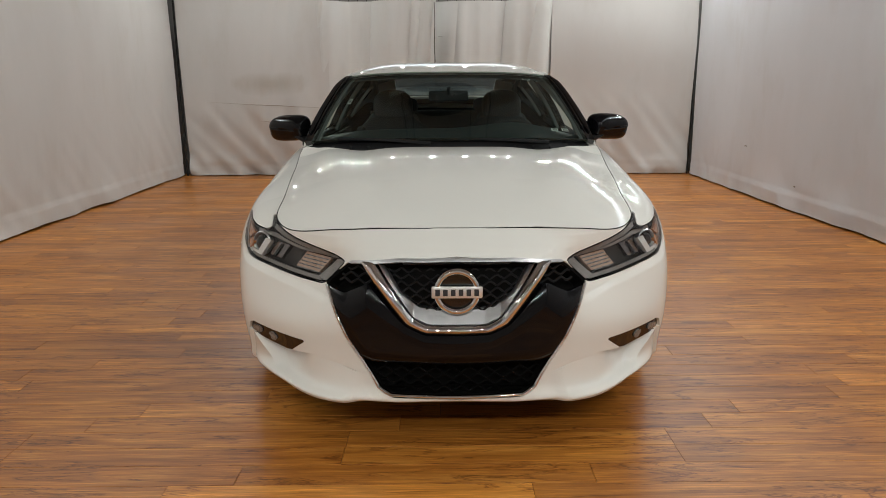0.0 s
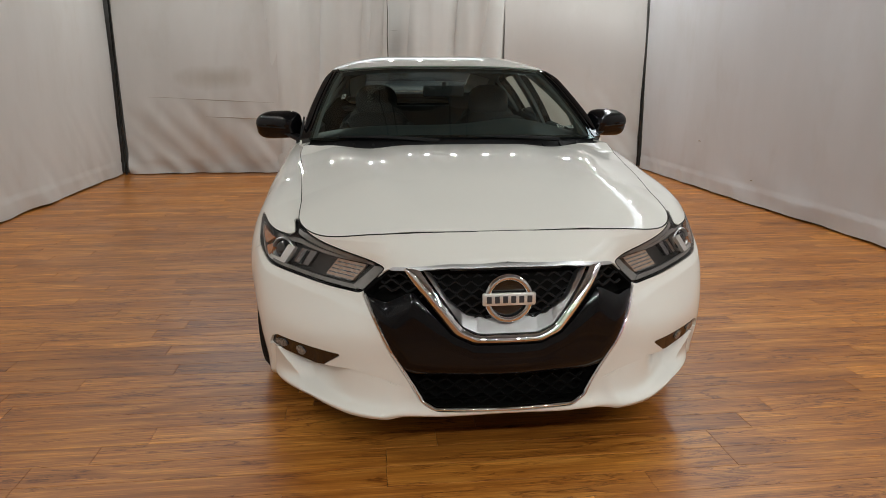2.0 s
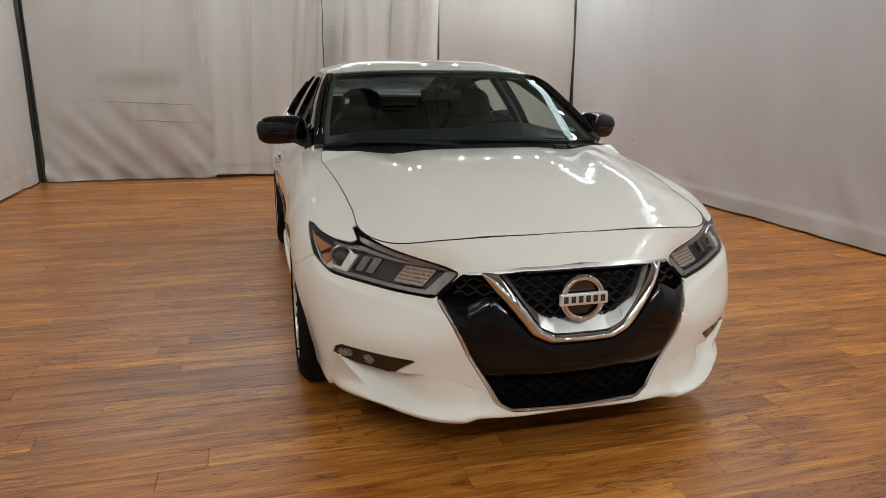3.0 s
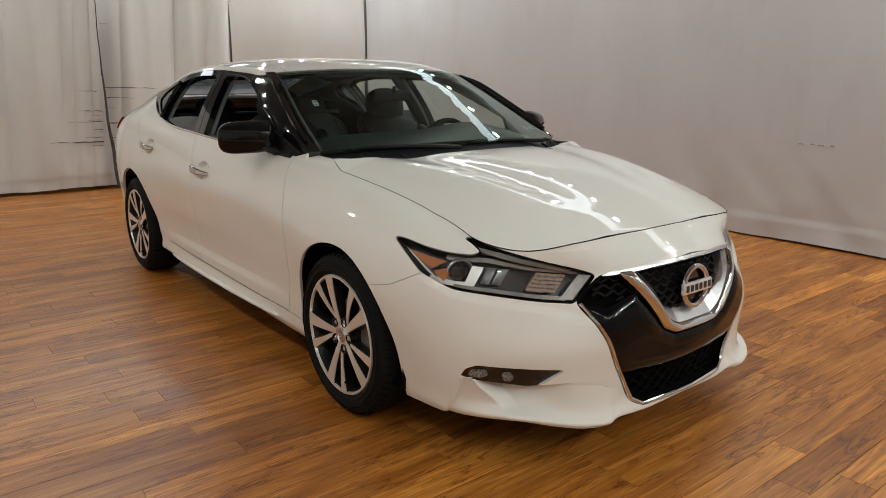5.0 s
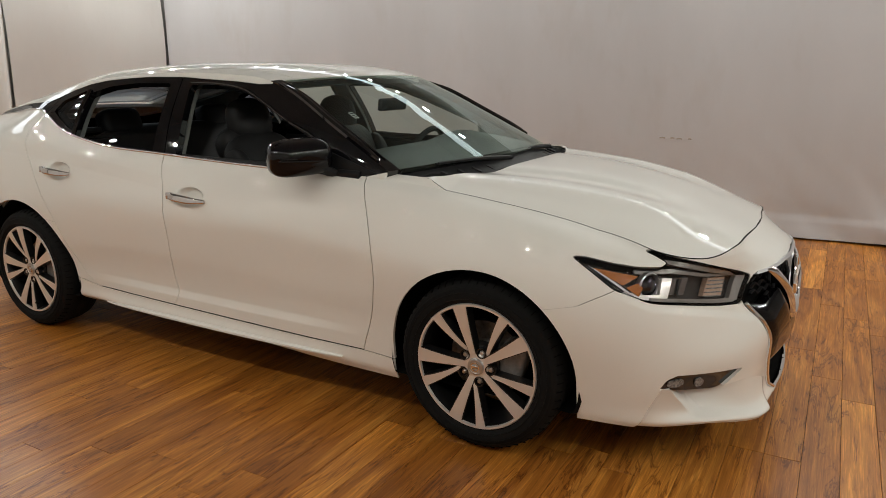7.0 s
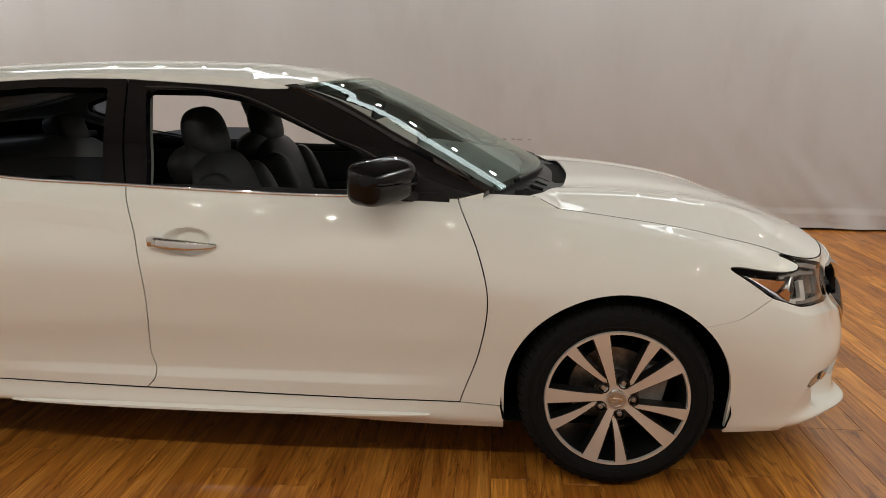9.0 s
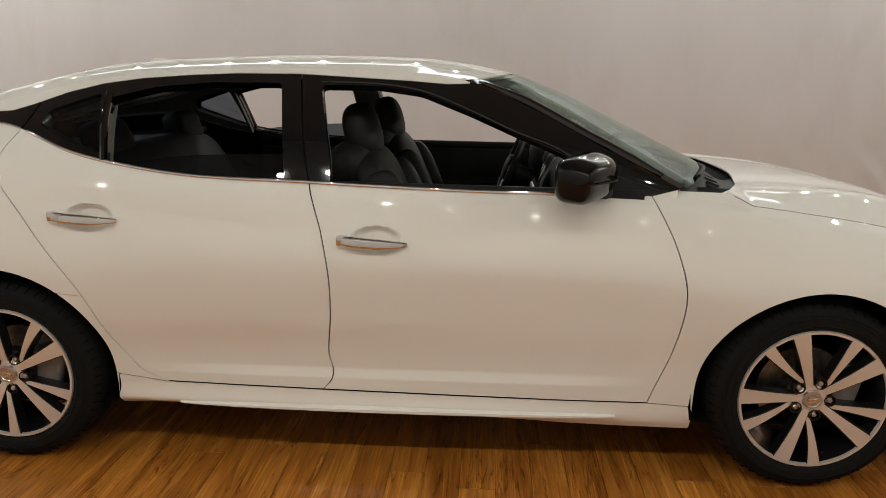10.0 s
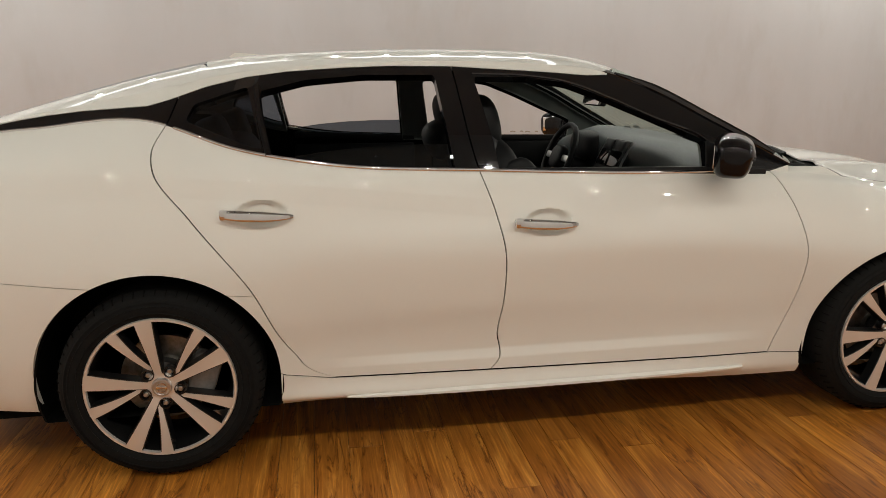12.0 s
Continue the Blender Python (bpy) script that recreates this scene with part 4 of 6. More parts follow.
# the blade that stands proud of the sill
n = 60
ys = np.linspace(1.62, 3.15, n)
fade = np.sin(np.linspace(0.02, math.pi - 0.02, n)) ** 0.4
v, f = tube([(-0.872 - 0.010 * k, y, 0.232) for y, k in zip(ys, fade)], 0.022 * fade + 0.002, 8, squash=(1.0, 0.55))
for vv, ff in ((v, f), mirrored(v, f)):
    make("sill_blade", vv, ff, PAINT, car)

REAR_CUT = lambda y: 0.69 + 0.10 * (y - 4.0)
quarter = b.cut(np.where(b.v[:, 1] < 3.8, DOOR_R(b.v[:, 2]), 3.0) - b.v[:, 1] + GAP)
TAIL = rounded([(4.43, 1.035), (4.95, 1.04), (4.95, .89), (4.75, .90), (4.52, .945)], 0.01)
quarter = quarter.cut(np.where(quarter.v[:, 1] < 3.5, SILL(quarter.v[:, 1]), 0) - quarter.v[:, 2] + GAP)
rear = quarter.cut(REAR_CUT(quarter.v[:, 1]) - quarter.v[:, 2])
lowq = quarter.cut(quarter.v[:, 2] - REAR_CUT(quarter.v[:, 1]) + GAP)
ahead_q = lowq.cut(lowq.v[:, 1] - AXLE_R)
rear_b = lowq.cut(AXLE_R - lowq.v[:, 1])
both("rear_fender", rear.side(TAIL, False, 0.003), 0.020, PAINT)
both("rear_fender_foot", ahead_q, 0.020, PAINT)
v, f = rear_b.solid(0.016)
make("rear_bumper", *merged((v, f), mirrored(v, f)), PAINT, car)
tail = rear.side(TAIL, True).moved(0.014)
both("tail_lamp", tail, 0.03, TAIL_RED, "dark red wraparound tail lamp")

# dark shell just within the skin
shell = SKIN.moved(-0.024).side(ARCH_F, False, 0.012).side(ARCH_R, False, 0.012)
shell = shell.side(GRILLE, False, 0.0, "xz").side(HEADLAMP, False, 0.0, "az").side(FOG, False, 0.0, "az").side(LIP, False, 0.0, "az")
va, fa = shell.v, shell.f
make("body_shell", *merged((va, fa), mirrored(va, fa)), VOID, car)

# wheel housings and floor pan
for yc, rr in ((AXLE_F, 0.40), (AXLE_R, 0.405)):
    for s in (-1, 1):
        v, f = lathe([(0.05, 0.52 * s), (rr, 0.52 * s), (rr, 0.865 * s), (rr - 0.012, 0.875 * s)], 40, "x")
        v = [(x, y + yc, max(z, -0.11) + HUB_Z) for x, y, z in v]
        make("wheel_housing", v, f, VOID, car)
v, f = block((1.50, 4.1, 0.03), pose(0, 2.45, 0.20), 0.01)
make("floor_pan", v, f, VOID, car)
make("splitter", *block((0.60, 0.16, 0.012), pose(0, 0.12, 0.186), 0.003), VOID, car)
v, f = block((1.2, 0.5, 0.02), pose(0, 0.42, 0.19), 0.005)
make("undertray", v, f, VOID, car)

# ---- hood ----
# behind the hood's rear corner the top of the wing climbs inwards to the foot of the pillar
EDGE_X = np.where(TOP_Y < 1.19, TOP_X, np.interp(TOP_Y, [1.19, 1.225, 1.282, 1.45], [.758, .756, .744, .728]))
EDGE_Z = np.where(TOP_Y < 1.19, TOP_Z, np.interp(TOP_Y, [1.19, 1.225, 1.265, 1.282, 1.45], [.9515, .968, .988, .991, .993]))
rows = [i for i in range(NU) if TOP_Y[i] <= 1.345 and TOP_X[i] > 0.10]
zc = lambda y: curve([0.15, .31, .55, .80, 1.05, 1.15, 1.30], [.791, .854, .933, .980, 1.001, 1.003, 1.004], y)
NX = 90
hood_grid = []
for i in rows:
    xb, yb, zb = EDGE_X[i], TOP_Y[i], EDGE_Z[i]
    w = np.linspace(-1, 1, NX)
    cz = float(zc(np.array([yb]))[0])
    ridge = 0.40 + 0.22 * (yb - 0.3)
    z = zb + (cz - zb) * (1 - np.abs(w) ** 3.2)
    edge = np.clip((1 - np.abs(w)) * xb / 0.12, 0, 1) * np.clip((yb - 0.3) / 0.25, 0, 1)
    z = z + 0.012 * edge * np.exp(-((np.abs(w) * xb - ridge) / 0.085) ** 2) - 0.010 * edge * np.exp(-((np.abs(w) * xb - ridge + 0.16) / 0.09) ** 2)
    hood_grid.append(np.stack([w * xb, np.full(NX, yb), z], 1))
HOOD = Sheet.grid(np.array(hood_grid), flip=False)
if HOOD.n[len(HOOD.n) // 2][2] < 0:
    HOOD = Sheet.grid(np.array(hood_grid), flip=True)
HOOD_REAR = lambda x: 1.115 + 0.205 * (np.abs(x) / 0.78) ** 3
hood = HOOD.cut(HOOD.v[:, 1] - HOOD_REAR(HOOD.v[:, 0]))
plan = np.array([(-0.4, 0.5)] + [(-0.4, TOP_Y[rows[0]])] + [(EDGE_X[i], TOP_Y[i]) for i in rows] + [(EDGE_X[rows[-1]], 1.5), (-0.4, 1.5)])
hood = hood.side(plan, True, -0.0018, "xy")
v, f = hood.solid(0.005)
make("hood", v, f, PAINT, car, "pearl-white hood with two raised creases")
seal = [(-EDGE_X[i], TOP_Y[i], EDGE_Z[i] - 0.0006) for i in rows[::3] if TOP_Y[i] < 1.29]
seal = [(-x, y, z) for x, y, z in seal[:0:-1]] + seal
make("hood_seal", *tube(seal, np.array([np.interp(q[1], [0.30, 0.45, 1.3], [0.0022, 0.0016, 0.0013]) for q in seal]), 6), RUBBER, car, "black seal in the gap round the hood")
corner_rows = [i for i in range(NU - 60) if 1.19 <= TOP_Y[i] <= 1.46]
for sgn in (-1, 1):
    patch = np.array([[(sgn * (TOP_X[i] + (EDGE_X[i] - TOP_X[i]) * q), TOP_Y[i], TOP_Z[i] + (EDGE_Z[i] - TOP_Z[i]) * q ** 0.7) for q in np.linspace(0, 1, 8)] for i in corner_rows])
    PATCH = Sheet.grid(patch)
    if PATCH.n[len(PATCH.n) // 2][2] < 0:
        PATCH = Sheet.grid(patch, flip=True)
    make("wing_corner", *PATCH.solid(0.006), PAINT, car, "pearl-white wing corner beside the hood")
under = HOOD.moved(-0.02)
make("hood_inner", under.v, under.f, VOID, car)

# ---- roof, pillars, screens: a loft between the two roof rails ----
RAIL_P = [(.775, 1.43, 1.000), (.722, 1.75, 1.167), (.664, 2.00, 1.294), (.622, 2.20, 1.360), (.604, 2.42, 1.380), (.604, 2.75, 1.388), (.602, 3.15, 1.376),
          (.596, 3.50, 1.344), (.598, 3.78, 1.284), (.606, 4.05, 1.230), (.600, 4.32, 1.172)]
RAIL_T = chord(RAIL_P)
BOW = (-.215, -.180, -.175, -.180, -.165, -.06, .02, .05, .07, .085, .10)
CROWN = (.030, .035, .027, .028, .048, .056, .058, .062, .060, .032, .004)
NS, NW = 170, 61
_ss = np.linspace(0, RAIL_T[-1], NS)
_rp = curve(RAIL_T, RAIL_P, _ss)
_bow, _crown = curve(RAIL_T, BOW, _ss), curve(RAIL_T, CROWN, _ss)


def top_point(k, w):
    bulge = 1 - np.abs(w) ** float(np.interp(_ss[k], [RAIL_T[2], RAIL_T[4]], [2.2, 4.4]))
    return np.stack([-w * _rp[k, 0], _rp[k, 1] + _bow[k] * bulge, _rp[k, 2] + _crown[k] * bulge], -1)


_w = np.linspace(-1, 1, NW)
_top = np.array([top_point(k, _w) for k in range(NS)])
LOFT = Sheet.grid(_top)
if LOFT.n[len(LOFT.n) // 2][2] < 0:
    LOFT = Sheet.grid(_top, flip=True)
_S = np.repeat(_ss, NW)
_W = np.tile(_w, NS)
S_HEAD, S_BACK, S_TAIL = float(np.interp(2.155, _rp[:, 1], _ss)), float(np.interp(3.56, _rp[:, 1], _ss)), float(np.interp(4.24, _rp[:, 1], _ss))


def loft_cut(*tests):
    """Cuts the loft by tests on its own two directions; each returns a value below 0 to keep."""
    verts = np.hstack([LOFT.v, np.stack([_S, _W], 1)])
    sheet = Sheet(verts, LOFT.f, LOFT.n)
    for test in tests:
        sheet = sheet.cut(test(sheet.v[:, 3], sheet.v[:, 4]))
    return Sheet(sheet.v[:, :3], sheet.f, sheet.n)


pane = loft_cut(lambda s, w: s - S_HEAD + 0.01, lambda s, w: np.abs(w) - 0.945)
windscreen = make("windscreen", *pane.solid(0.005), GLASS, car, "clear windscreen with stickers in its corners")
windscreen.visible_shadow = False
for sgn in (-1, 1):
    pil = loft_cut(lambda s, w: 0.012 - s, lambda s, w: s - S_HEAD, lambda s, w: 0.942 - sgn * w)
    make("a_pillar", *pil.moved(0.003).solid(0.03), GLOSS_BLACK, car, "gloss black windscreen pillar")
    for w, r, out in ((0.952, 0.006, 0.006), (0.985, 0.016, 0.008)):
        path = [top_point(k, np.array([-sgn * w]))[0] + np.array((-sgn * 0.35, -0.55, 0.75)) * out * np.array((-1, 1, 1)) for k in range(5, int(np.searchsorted(_ss, S_HEAD)), 3)]
        make("pillar_moulding", *tube(path, np.r_[r * 0.4, r * 0.8, np.full(len(path) - 5, r), r * 0.8, r * 0.5, r * 0.2], 8), GLOSS_BLACK, car, "rounded gloss black pillar moulding")
for sgn in (-1, 1):
    lining = loft_cut(lambda s, w: s - S_HEAD, lambda s, w: 0.918 - sgn * w, lambda s, w: sgn * w - 0.99)
    make("pillar_lining", *lining.moved(-0.022).solid(0.006), LINER, car, "grey inner lining of the windscreen pillar")
frit = loft_cut(lambda s, w: s - S_HEAD + 0.004, lambda s, w: S_HEAD - 0.022 - s, lambda s, w: np.abs(w) - 0.94)
make("header_band", *frit.moved(-0.007).solid(0.004), GLOSS_BLACK, car)
frit = loft_cut(lambda s, w: s - 0.028, lambda s, w: np.abs(w) - 0.94)
make("screen_foot_band", *frit.moved(-0.007).solid(0.004), GLOSS_BLACK, car)

DITCH = lambda s: np.interp(s, [S_HEAD, S_HEAD + .25, S_BACK, S_TAIL], [.86, .885, .90, .90])
roof = loft_cut(lambda s, w: S_HEAD + 0.002 - s, lambda s, w: s - S_BACK, lambda s, w: np.abs(w) - DITCH(s))
make("roof", *roof.solid(0.02), PAINT, car, "pearl-white roof panel")
for sgn in (-1, 1):
    railp = loft_cut(lambda s, w: S_HEAD + 0.002 - s, lambda s, w: np.where(s > S_BACK, 0.72, DITCH(s) + 0.006) - sgn * w)
    make("roof_side", *railp.solid(0.02), PAINT, car)
backlight = loft_cut(lambda s, w: S_BACK + 0.006 - s, lambda s, w: s - S_TAIL, lambda s, w: np.abs(w) - 0.716)
make("rear_screen", *backlight.solid(0.005), TINT, car, "tinted rear screen")
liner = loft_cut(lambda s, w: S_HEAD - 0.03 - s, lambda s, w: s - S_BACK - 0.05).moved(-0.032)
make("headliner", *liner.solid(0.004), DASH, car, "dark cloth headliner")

# shark-fin aerial at the back of the roof
nf = 14
fin = []
for k in np.linspace(0, 1, nf):
    y, h, w = 3.40 + 0.15 * k, 0.004 + 0.030 * k ** 0.8 * (1 - max(0.0, k - 0.88) * 4.5), 0.030 * (1 - 0.45 * k)
    base = float(np.interp(y, _top[:, NW // 2, 1], _top[:, NW // 2, 2])) - 0.006
    fin.append([(-w, y, base), (-w * 0.45, y + 0.01 * k, base + 0.6 * h), (-0.003, y + 0.02 * k, base + h), (0.003, y + 0.02 * k, base + h), (w * 0.45, y + 0.01 * k, base + 0.6 * h), (w, y, base)])
v = [p for row in fin for p in row]
f = [(6 * i + j, 6 * i + j + 1, 6 * i + j + 7, 6 * i + j + 6) for i in range(nf - 1) for j in range(5)] + [(0, 1, 2, 3, 4, 5), tuple(6 * (nf - 1) + j for j in (5, 4, 3, 2, 1, 0))]
make("roof_aerial", v, f, PAINT, car, "white shark-fin aerial", angle=-50)

# boot lid
nb = 40
boot_rows = []
for k in np.linspace(0, 1, nb):
    y = 4.24 + 0.62 * k
    xb = float(np.interp(y, TOP_Y[NU // 2:], TOP_X[NU // 2:])) - 0.004
    zb = float(np.interp(y, TOP_Y[NU // 2:], TOP_Z[NU // 2:]))
    w = np.linspace(-1, 1, 50)
    boot_rows.append(np.stack([w * xb, np.full(50, y), zb + (0.035 + 0.02 * k**3) * (1 - np.abs(w) ** 2.4) * (1 - 0.4 * k)], 1))
BOOT = Sheet.grid(np.array(boot_rows), flip=False)
if BOOT.n[600][2] < 0:
    BOOT = Sheet.grid(np.array(boot_rows), flip=True)
make("boot_lid", *BOOT.solid(0.02), PAINT, car)

# ---- side frames and windows ----
nt = 240
bi = np.searchsorted(TOP_Y[: NU - 60], 1.44)
bj = np.searchsorted(TOP_Y[: NU - 60], 4.33)
belt = np.stack([-TOP_X[bi:bj], TOP_Y[bi:bj], TOP_Z[bi:bj]], 1)
yy = np.linspace(1.445, 4.315, nt)
low = np.stack([np.interp(yy, belt[:, 1], belt[:, k]) for k in range(3)], 1)
high = np.stack([-np.interp(yy, _rp[:, 1], _rp[:, 0]), yy, np.interp(yy, _rp[:, 1], _rp[:, 2])], 1)
nh = 60
side_rows = []
for k in np.linspace(0, 1, nh):
    row = low * (1 - k) + high * k
    row[:, 0] -= 0.014 * math.sin(math.pi * k) * np.clip((high[:, 2] - low[:, 2]) / 0.3, 0, 1)
    side_rows.append(row)
SIDE = Sheet.grid(np.array(side_rows))
if SIDE.n[len(SIDE.n) // 2][0] > 0:
    SIDE = Sheet.grid(np.array(side_rows), flip=True)
WIN_F = rounded([(2.655, 1.333), (2.45, 1.331), (2.305, 1.310), (2.14, 1.247), (1.98, 1.178), (1.815, 1.109), (1.795, 1.098), (1.795, .93), (2.588, .93), (2.605, 1.10)], 0.02)
WIN_R = rounded([(3.408, 1.284), (3.25, 1.322), (3.05, 1.339), (2.795, 1.339), (2.752, 1.02), (2.75, .95), (3.37, .95), (3.372, 1.07)], 0.015)
WIN_Q = rounded([(3.620, 1.243), (3.445, 1.300), (3.398, 1.098), (3.45, 1.112), (3.56, 1.155), (3.645, 1.190)], 0.012)
WHITE_EDGE = lambda y: np.interp(y, [1.4, 2.10, 2.14, 2.22, 2.36, 2.56, 2.74, 2.96, 3.13, 3.31, 3.45, 3.58, 3.70, 3.77, 3.88, 3.98, 4.10, 4.20, 4.32],
                                 [2.0, 1.50, 1.338, 1.336, 1.347, 1.358, 1.368, 1.369, 1.362, 1.350, 1.331, 1.300, 1.258, 1.237, 1.229, 1.222, 1.207, 1.190, 1.165])
rail_side = SIDE.cut(WHITE_EDGE(SIDE.v[:, 1]) + 0.002 - SIDE.v[:, 2])
both("roof_rail", rail_side, 0.03, PAINT)
FOOT = lambda y: np.interp(y, [1.44, 1.53, 1.56, 4.4], [1.005, 0.984, 0.5, 0.5])
both("wing_corner", SIDE.cut(SIDE.v[:, 2] - FOOT(SIDE.v[:, 1])), 0.01, PAINT, "pearl-white wing corner under the pillar")
frame_s = SIDE.cut(SIDE.v[:, 2] - WHITE_EDGE(SIDE.v[:, 1]))
frame_s = frame_s.cut(FOOT(frame_s.v[:, 1]) + 0.001 - frame_s.v[:, 2])
frame_s = frame_s.side(WIN_F, False).side(WIN_R, False).side(WIN_Q, False)
for name, test in (
    ("window_frame", lambda s: np.maximum(s.v[:, 1] - (DOOR_B(s.v[:, 2]) - 0.003), 0 * s.v[:, 1] - 1)),
    ("window_frame", lambda s: np.maximum(DOOR_B(s.v[:, 2]) + 0.003 - s.v[:, 1], s.v[:, 1] - DOOR_R(s.v[:, 2]) + 0.003)),
    ("rear_pillar_trim", lambda s: DOOR_R(s.v[:, 2]) + 0.002 - s.v[:, 1]),
):
    piece = frame_s.cut(test(frame_s))
    both(name, piece, 0.035, GLOSS_BLACK, "gloss black window frame")
inner = SIDE.moved(-0.04).side(WIN_F, False, 0.006).side(WIN_R, False, 0.006).side(WIN_Q, False, 0.004)
va, fa = inner.solid(0.02)
for vv, ff in ((va, fa), mirrored(va, fa)):
    make("inner_pillar_trim", vv, ff, LINER, car, "grey inner pillar trim")
quarter_glass = SIDE.moved(-0.008).side(WIN_Q, True, 0.004)
both("quarter_glass", quarter_glass, 0.004, TINT, "tinted fixed quarter glass")
drop = SIDE.moved(-0.018).side(WIN_R, True, 0.006)
gtop = lambda y: np.interp(y, [2.75, 2.9, 3.06, 3.2, 3.31, 3.40], [1.104, 1.104, 1.098, 1.086, 1.070, 1.045])
drop = drop.cut(drop.v[:, 2] - gtop(drop.v[:, 1]))
both("lowered_window", drop, 0.004, TINT, "tinted rear window wound most of the way down")
# divider bar and inner weather strips round the openings
for pts, r in (([(3.415, 1.300), (3.405, 1.2), (3.378, 1.078)], 0.013),):
    path = []
    for y, z in pts:
        k = np.argmin((SIDE.v[:, 1] - y) ** 2 + (SIDE.v[:, 2] - z) ** 2)
        path.append(SIDE.v[k])
    v, f = tube(through_points(path, 12), r, 8)
    for vv, ff in ((v, f), mirrored(v, f)):
        make("divider_bar", vv, ff, GLOSS_BLACK, car)

for pts in ([(2.66, 1.342), (2.45, 1.340), (2.305, 1.319), (2.14, 1.257), (1.98, 1.188), (1.815, 1.119), (1.785, 1.095)],):
    path = [SIDE.v[np.argmin((SIDE.v[:, 1] - y) ** 2 + (SIDE.v[:, 2] - z) ** 2)] for y, z in pts]
    v, f = tube(through_points(path, 30), 0.006, 8)
    for vv, ff in ((v, f), mirrored(v, f)):
        make("window_moulding", vv, ff, GLOSS_BLACK, car)

# chrome line along the belt and over the boot shoulder
k0, k1 = np.searchsorted(yy, 1.56), np.searchsorted(yy, 3.70)
v, f = tube(low[k0:k1:2] + np.array((-0.004, 0, 0.002)), 0.0065, 8, squash=(0.7, 1.0))
for vv, ff in ((v, f), mirrored(v, f)):
    make("belt_moulding", vv, ff, CHROME, car, "thin chrome belt moulding")
v, f = tube(low[k1::2] + np.array((-0.002, 0, 0.002)), 0.005, 8)
for vv, ff in ((v, f), mirrored(v, f)):
    make("boot_moulding", vv, ff, CHROME, car)

# ---- cowl, wipers ----
nc = 40
cw = np.linspace(-1, 1, nc)
cowl_rows = []
for q in np.linspace(0, 1, 10):
    x = cw * 0.732
    y0 = HOOD_REAR(x) - 0.02
    zh = np.interp(np.abs(x), [0, .3, .6, .765], [1.000, .997, .992, .986]) - 0.018
    base = top_point(0, cw * 0.985)
    y1, z1 = np.maximum(base[:, 1] + 0.035, y0 + 0.03), base[:, 2] + 0.004
    dip = -0.022 * math.sin(math.pi * q)
    cowl_rows.append(np.stack([x, y0 + (y1 - y0) * q, zh + (z1 - zh) * q + dip], 1))
COWL = Sheet.grid(np.array(cowl_rows))
if COWL.n[len(COWL.n) // 2][2] < 0:
    COWL = Sheet.grid(np.array(cowl_rows), flip=True)
make("cowl_panel", *COWL.solid(0.01), PLASTIC, car, "black plastic cowl panel")
for k in range(14):
    x = -0.6 + 1.2 * k / 13
    v, f = block((0.012, 0.05, 0.012), pose(x, 1.19 + 0.12 * (x / 0.7) ** 2, 0.985, 20), 0.003)
    make("cowl_rib", v, f, PLASTIC, car)
for xs, xe in ((0.50, -0.05), (-0.10, -0.58)):
    path = through_points([(xs, 1.215 + 0.10 * (xs / .75) ** 2, 1.010), ((xs + xe) / 2, 1.225 + 0.08 * ((xs + xe) / 1.5) ** 2, 1.028), (xe, 1.24 + 0.14 * (xe / .75) ** 2, 1.026)], 14)
    w = empty("wiper", car)
    v, f = tube(path, np.linspace(0.011, 0.006, 14), 6)
    make("wiper_arm", v, f, PLASTIC, w)
    v, f = tube(path + np.array((0, 0.012, -0.004)), 0.006, 5)
    make("wiper_blade", v, f, RUBBER, w)

# ---- nose: grille, badge, lamps ----
half_front = SKIN.cut(SKIN.v[:, 1] - 1.0)


def nose(name, poly, off, depth, mat, label="", parent=None, axes="xz", swell=0.0, reach=0.022, lean=0.0):
    """A piece that follows the nose, both halves in one mesh; swell rounds its face between the edges."""
    s = half_front.moved(off).side(poly, True, 0.0, axes)
    if swell:
        k = np.clip(-inside(poly, s.flat(axes)) / reach, 0, 1)
        s = Sheet(s.v + np.array((0, -1, 0)) * (swell * (1 - (1 - k) ** 2))[:, None], s.f, s.n)
    if lean:
        over = np.clip(s.v[:, 2] - np.interp(np.abs(s.v[:, 0]), [0, .10, .153, .28], [.480, .482, .508, .690]), 0, 0.2)
        s = Sheet(s.v + np.array((0, 1, 0)) * (lean * over)[:, None], s.f, s.n)
    v, f = s.solid(depth)
    return make(name, *merged((v, f), mirrored(v, f)), mat, parent or car, label)


nose("grille_back", GRILLE, -0.06, 0.004, VOID)
v, f = half_front.moved(-0.006).side(GRILLE, True, 0.0, "xz").side(GRILLE, False, -0.008, "xz").solid(0.06)
make("grille_surround", *merged((v, f), mirrored(v, f)), VOID, car)
make("radiator", *block((0.66, 0.08, 0.50), pose(0, 0.19, 0.44), 0.01), VOID, car)
make("air_duct", *block((0.98, 0.16, 0.46), pose(0, 0.33, 0.45), 0.01), VOID, car)
MASK = rounded([(-.3, .438), (.115, .440), (.185, .474), (.285, .585), (.312, .620), (.40, .575), (.476, .588), (.450, .540), (.390, .41), (.352, .342), (.30, .328), (0, .328), (-.3, .328)], 0.012)
nose("grille_mask", MASK, 0.001, 0.05, GRILLE_BLACK, "gloss black band across the grille", swell=0.016, reach=0.05)
VEE = rounded([(.345, .692), (.292, .692), (.155, .505), (.105, .478), (-.3, .476), (-.3, .442), (.115, .446), (.18, .478)], 0.012)
nose("grille_vee", VEE, 0.003, 0.04, CHROME, "chrome V-shaped grille strip", swell=0.014)
VIN = rounded([(.280, .690), (.262, .690), (.200, .590), (.135, .535), (.08, .526), (-.3, .526), (-.3, .480), (.10, .482), (.153, .508)], 0.01)
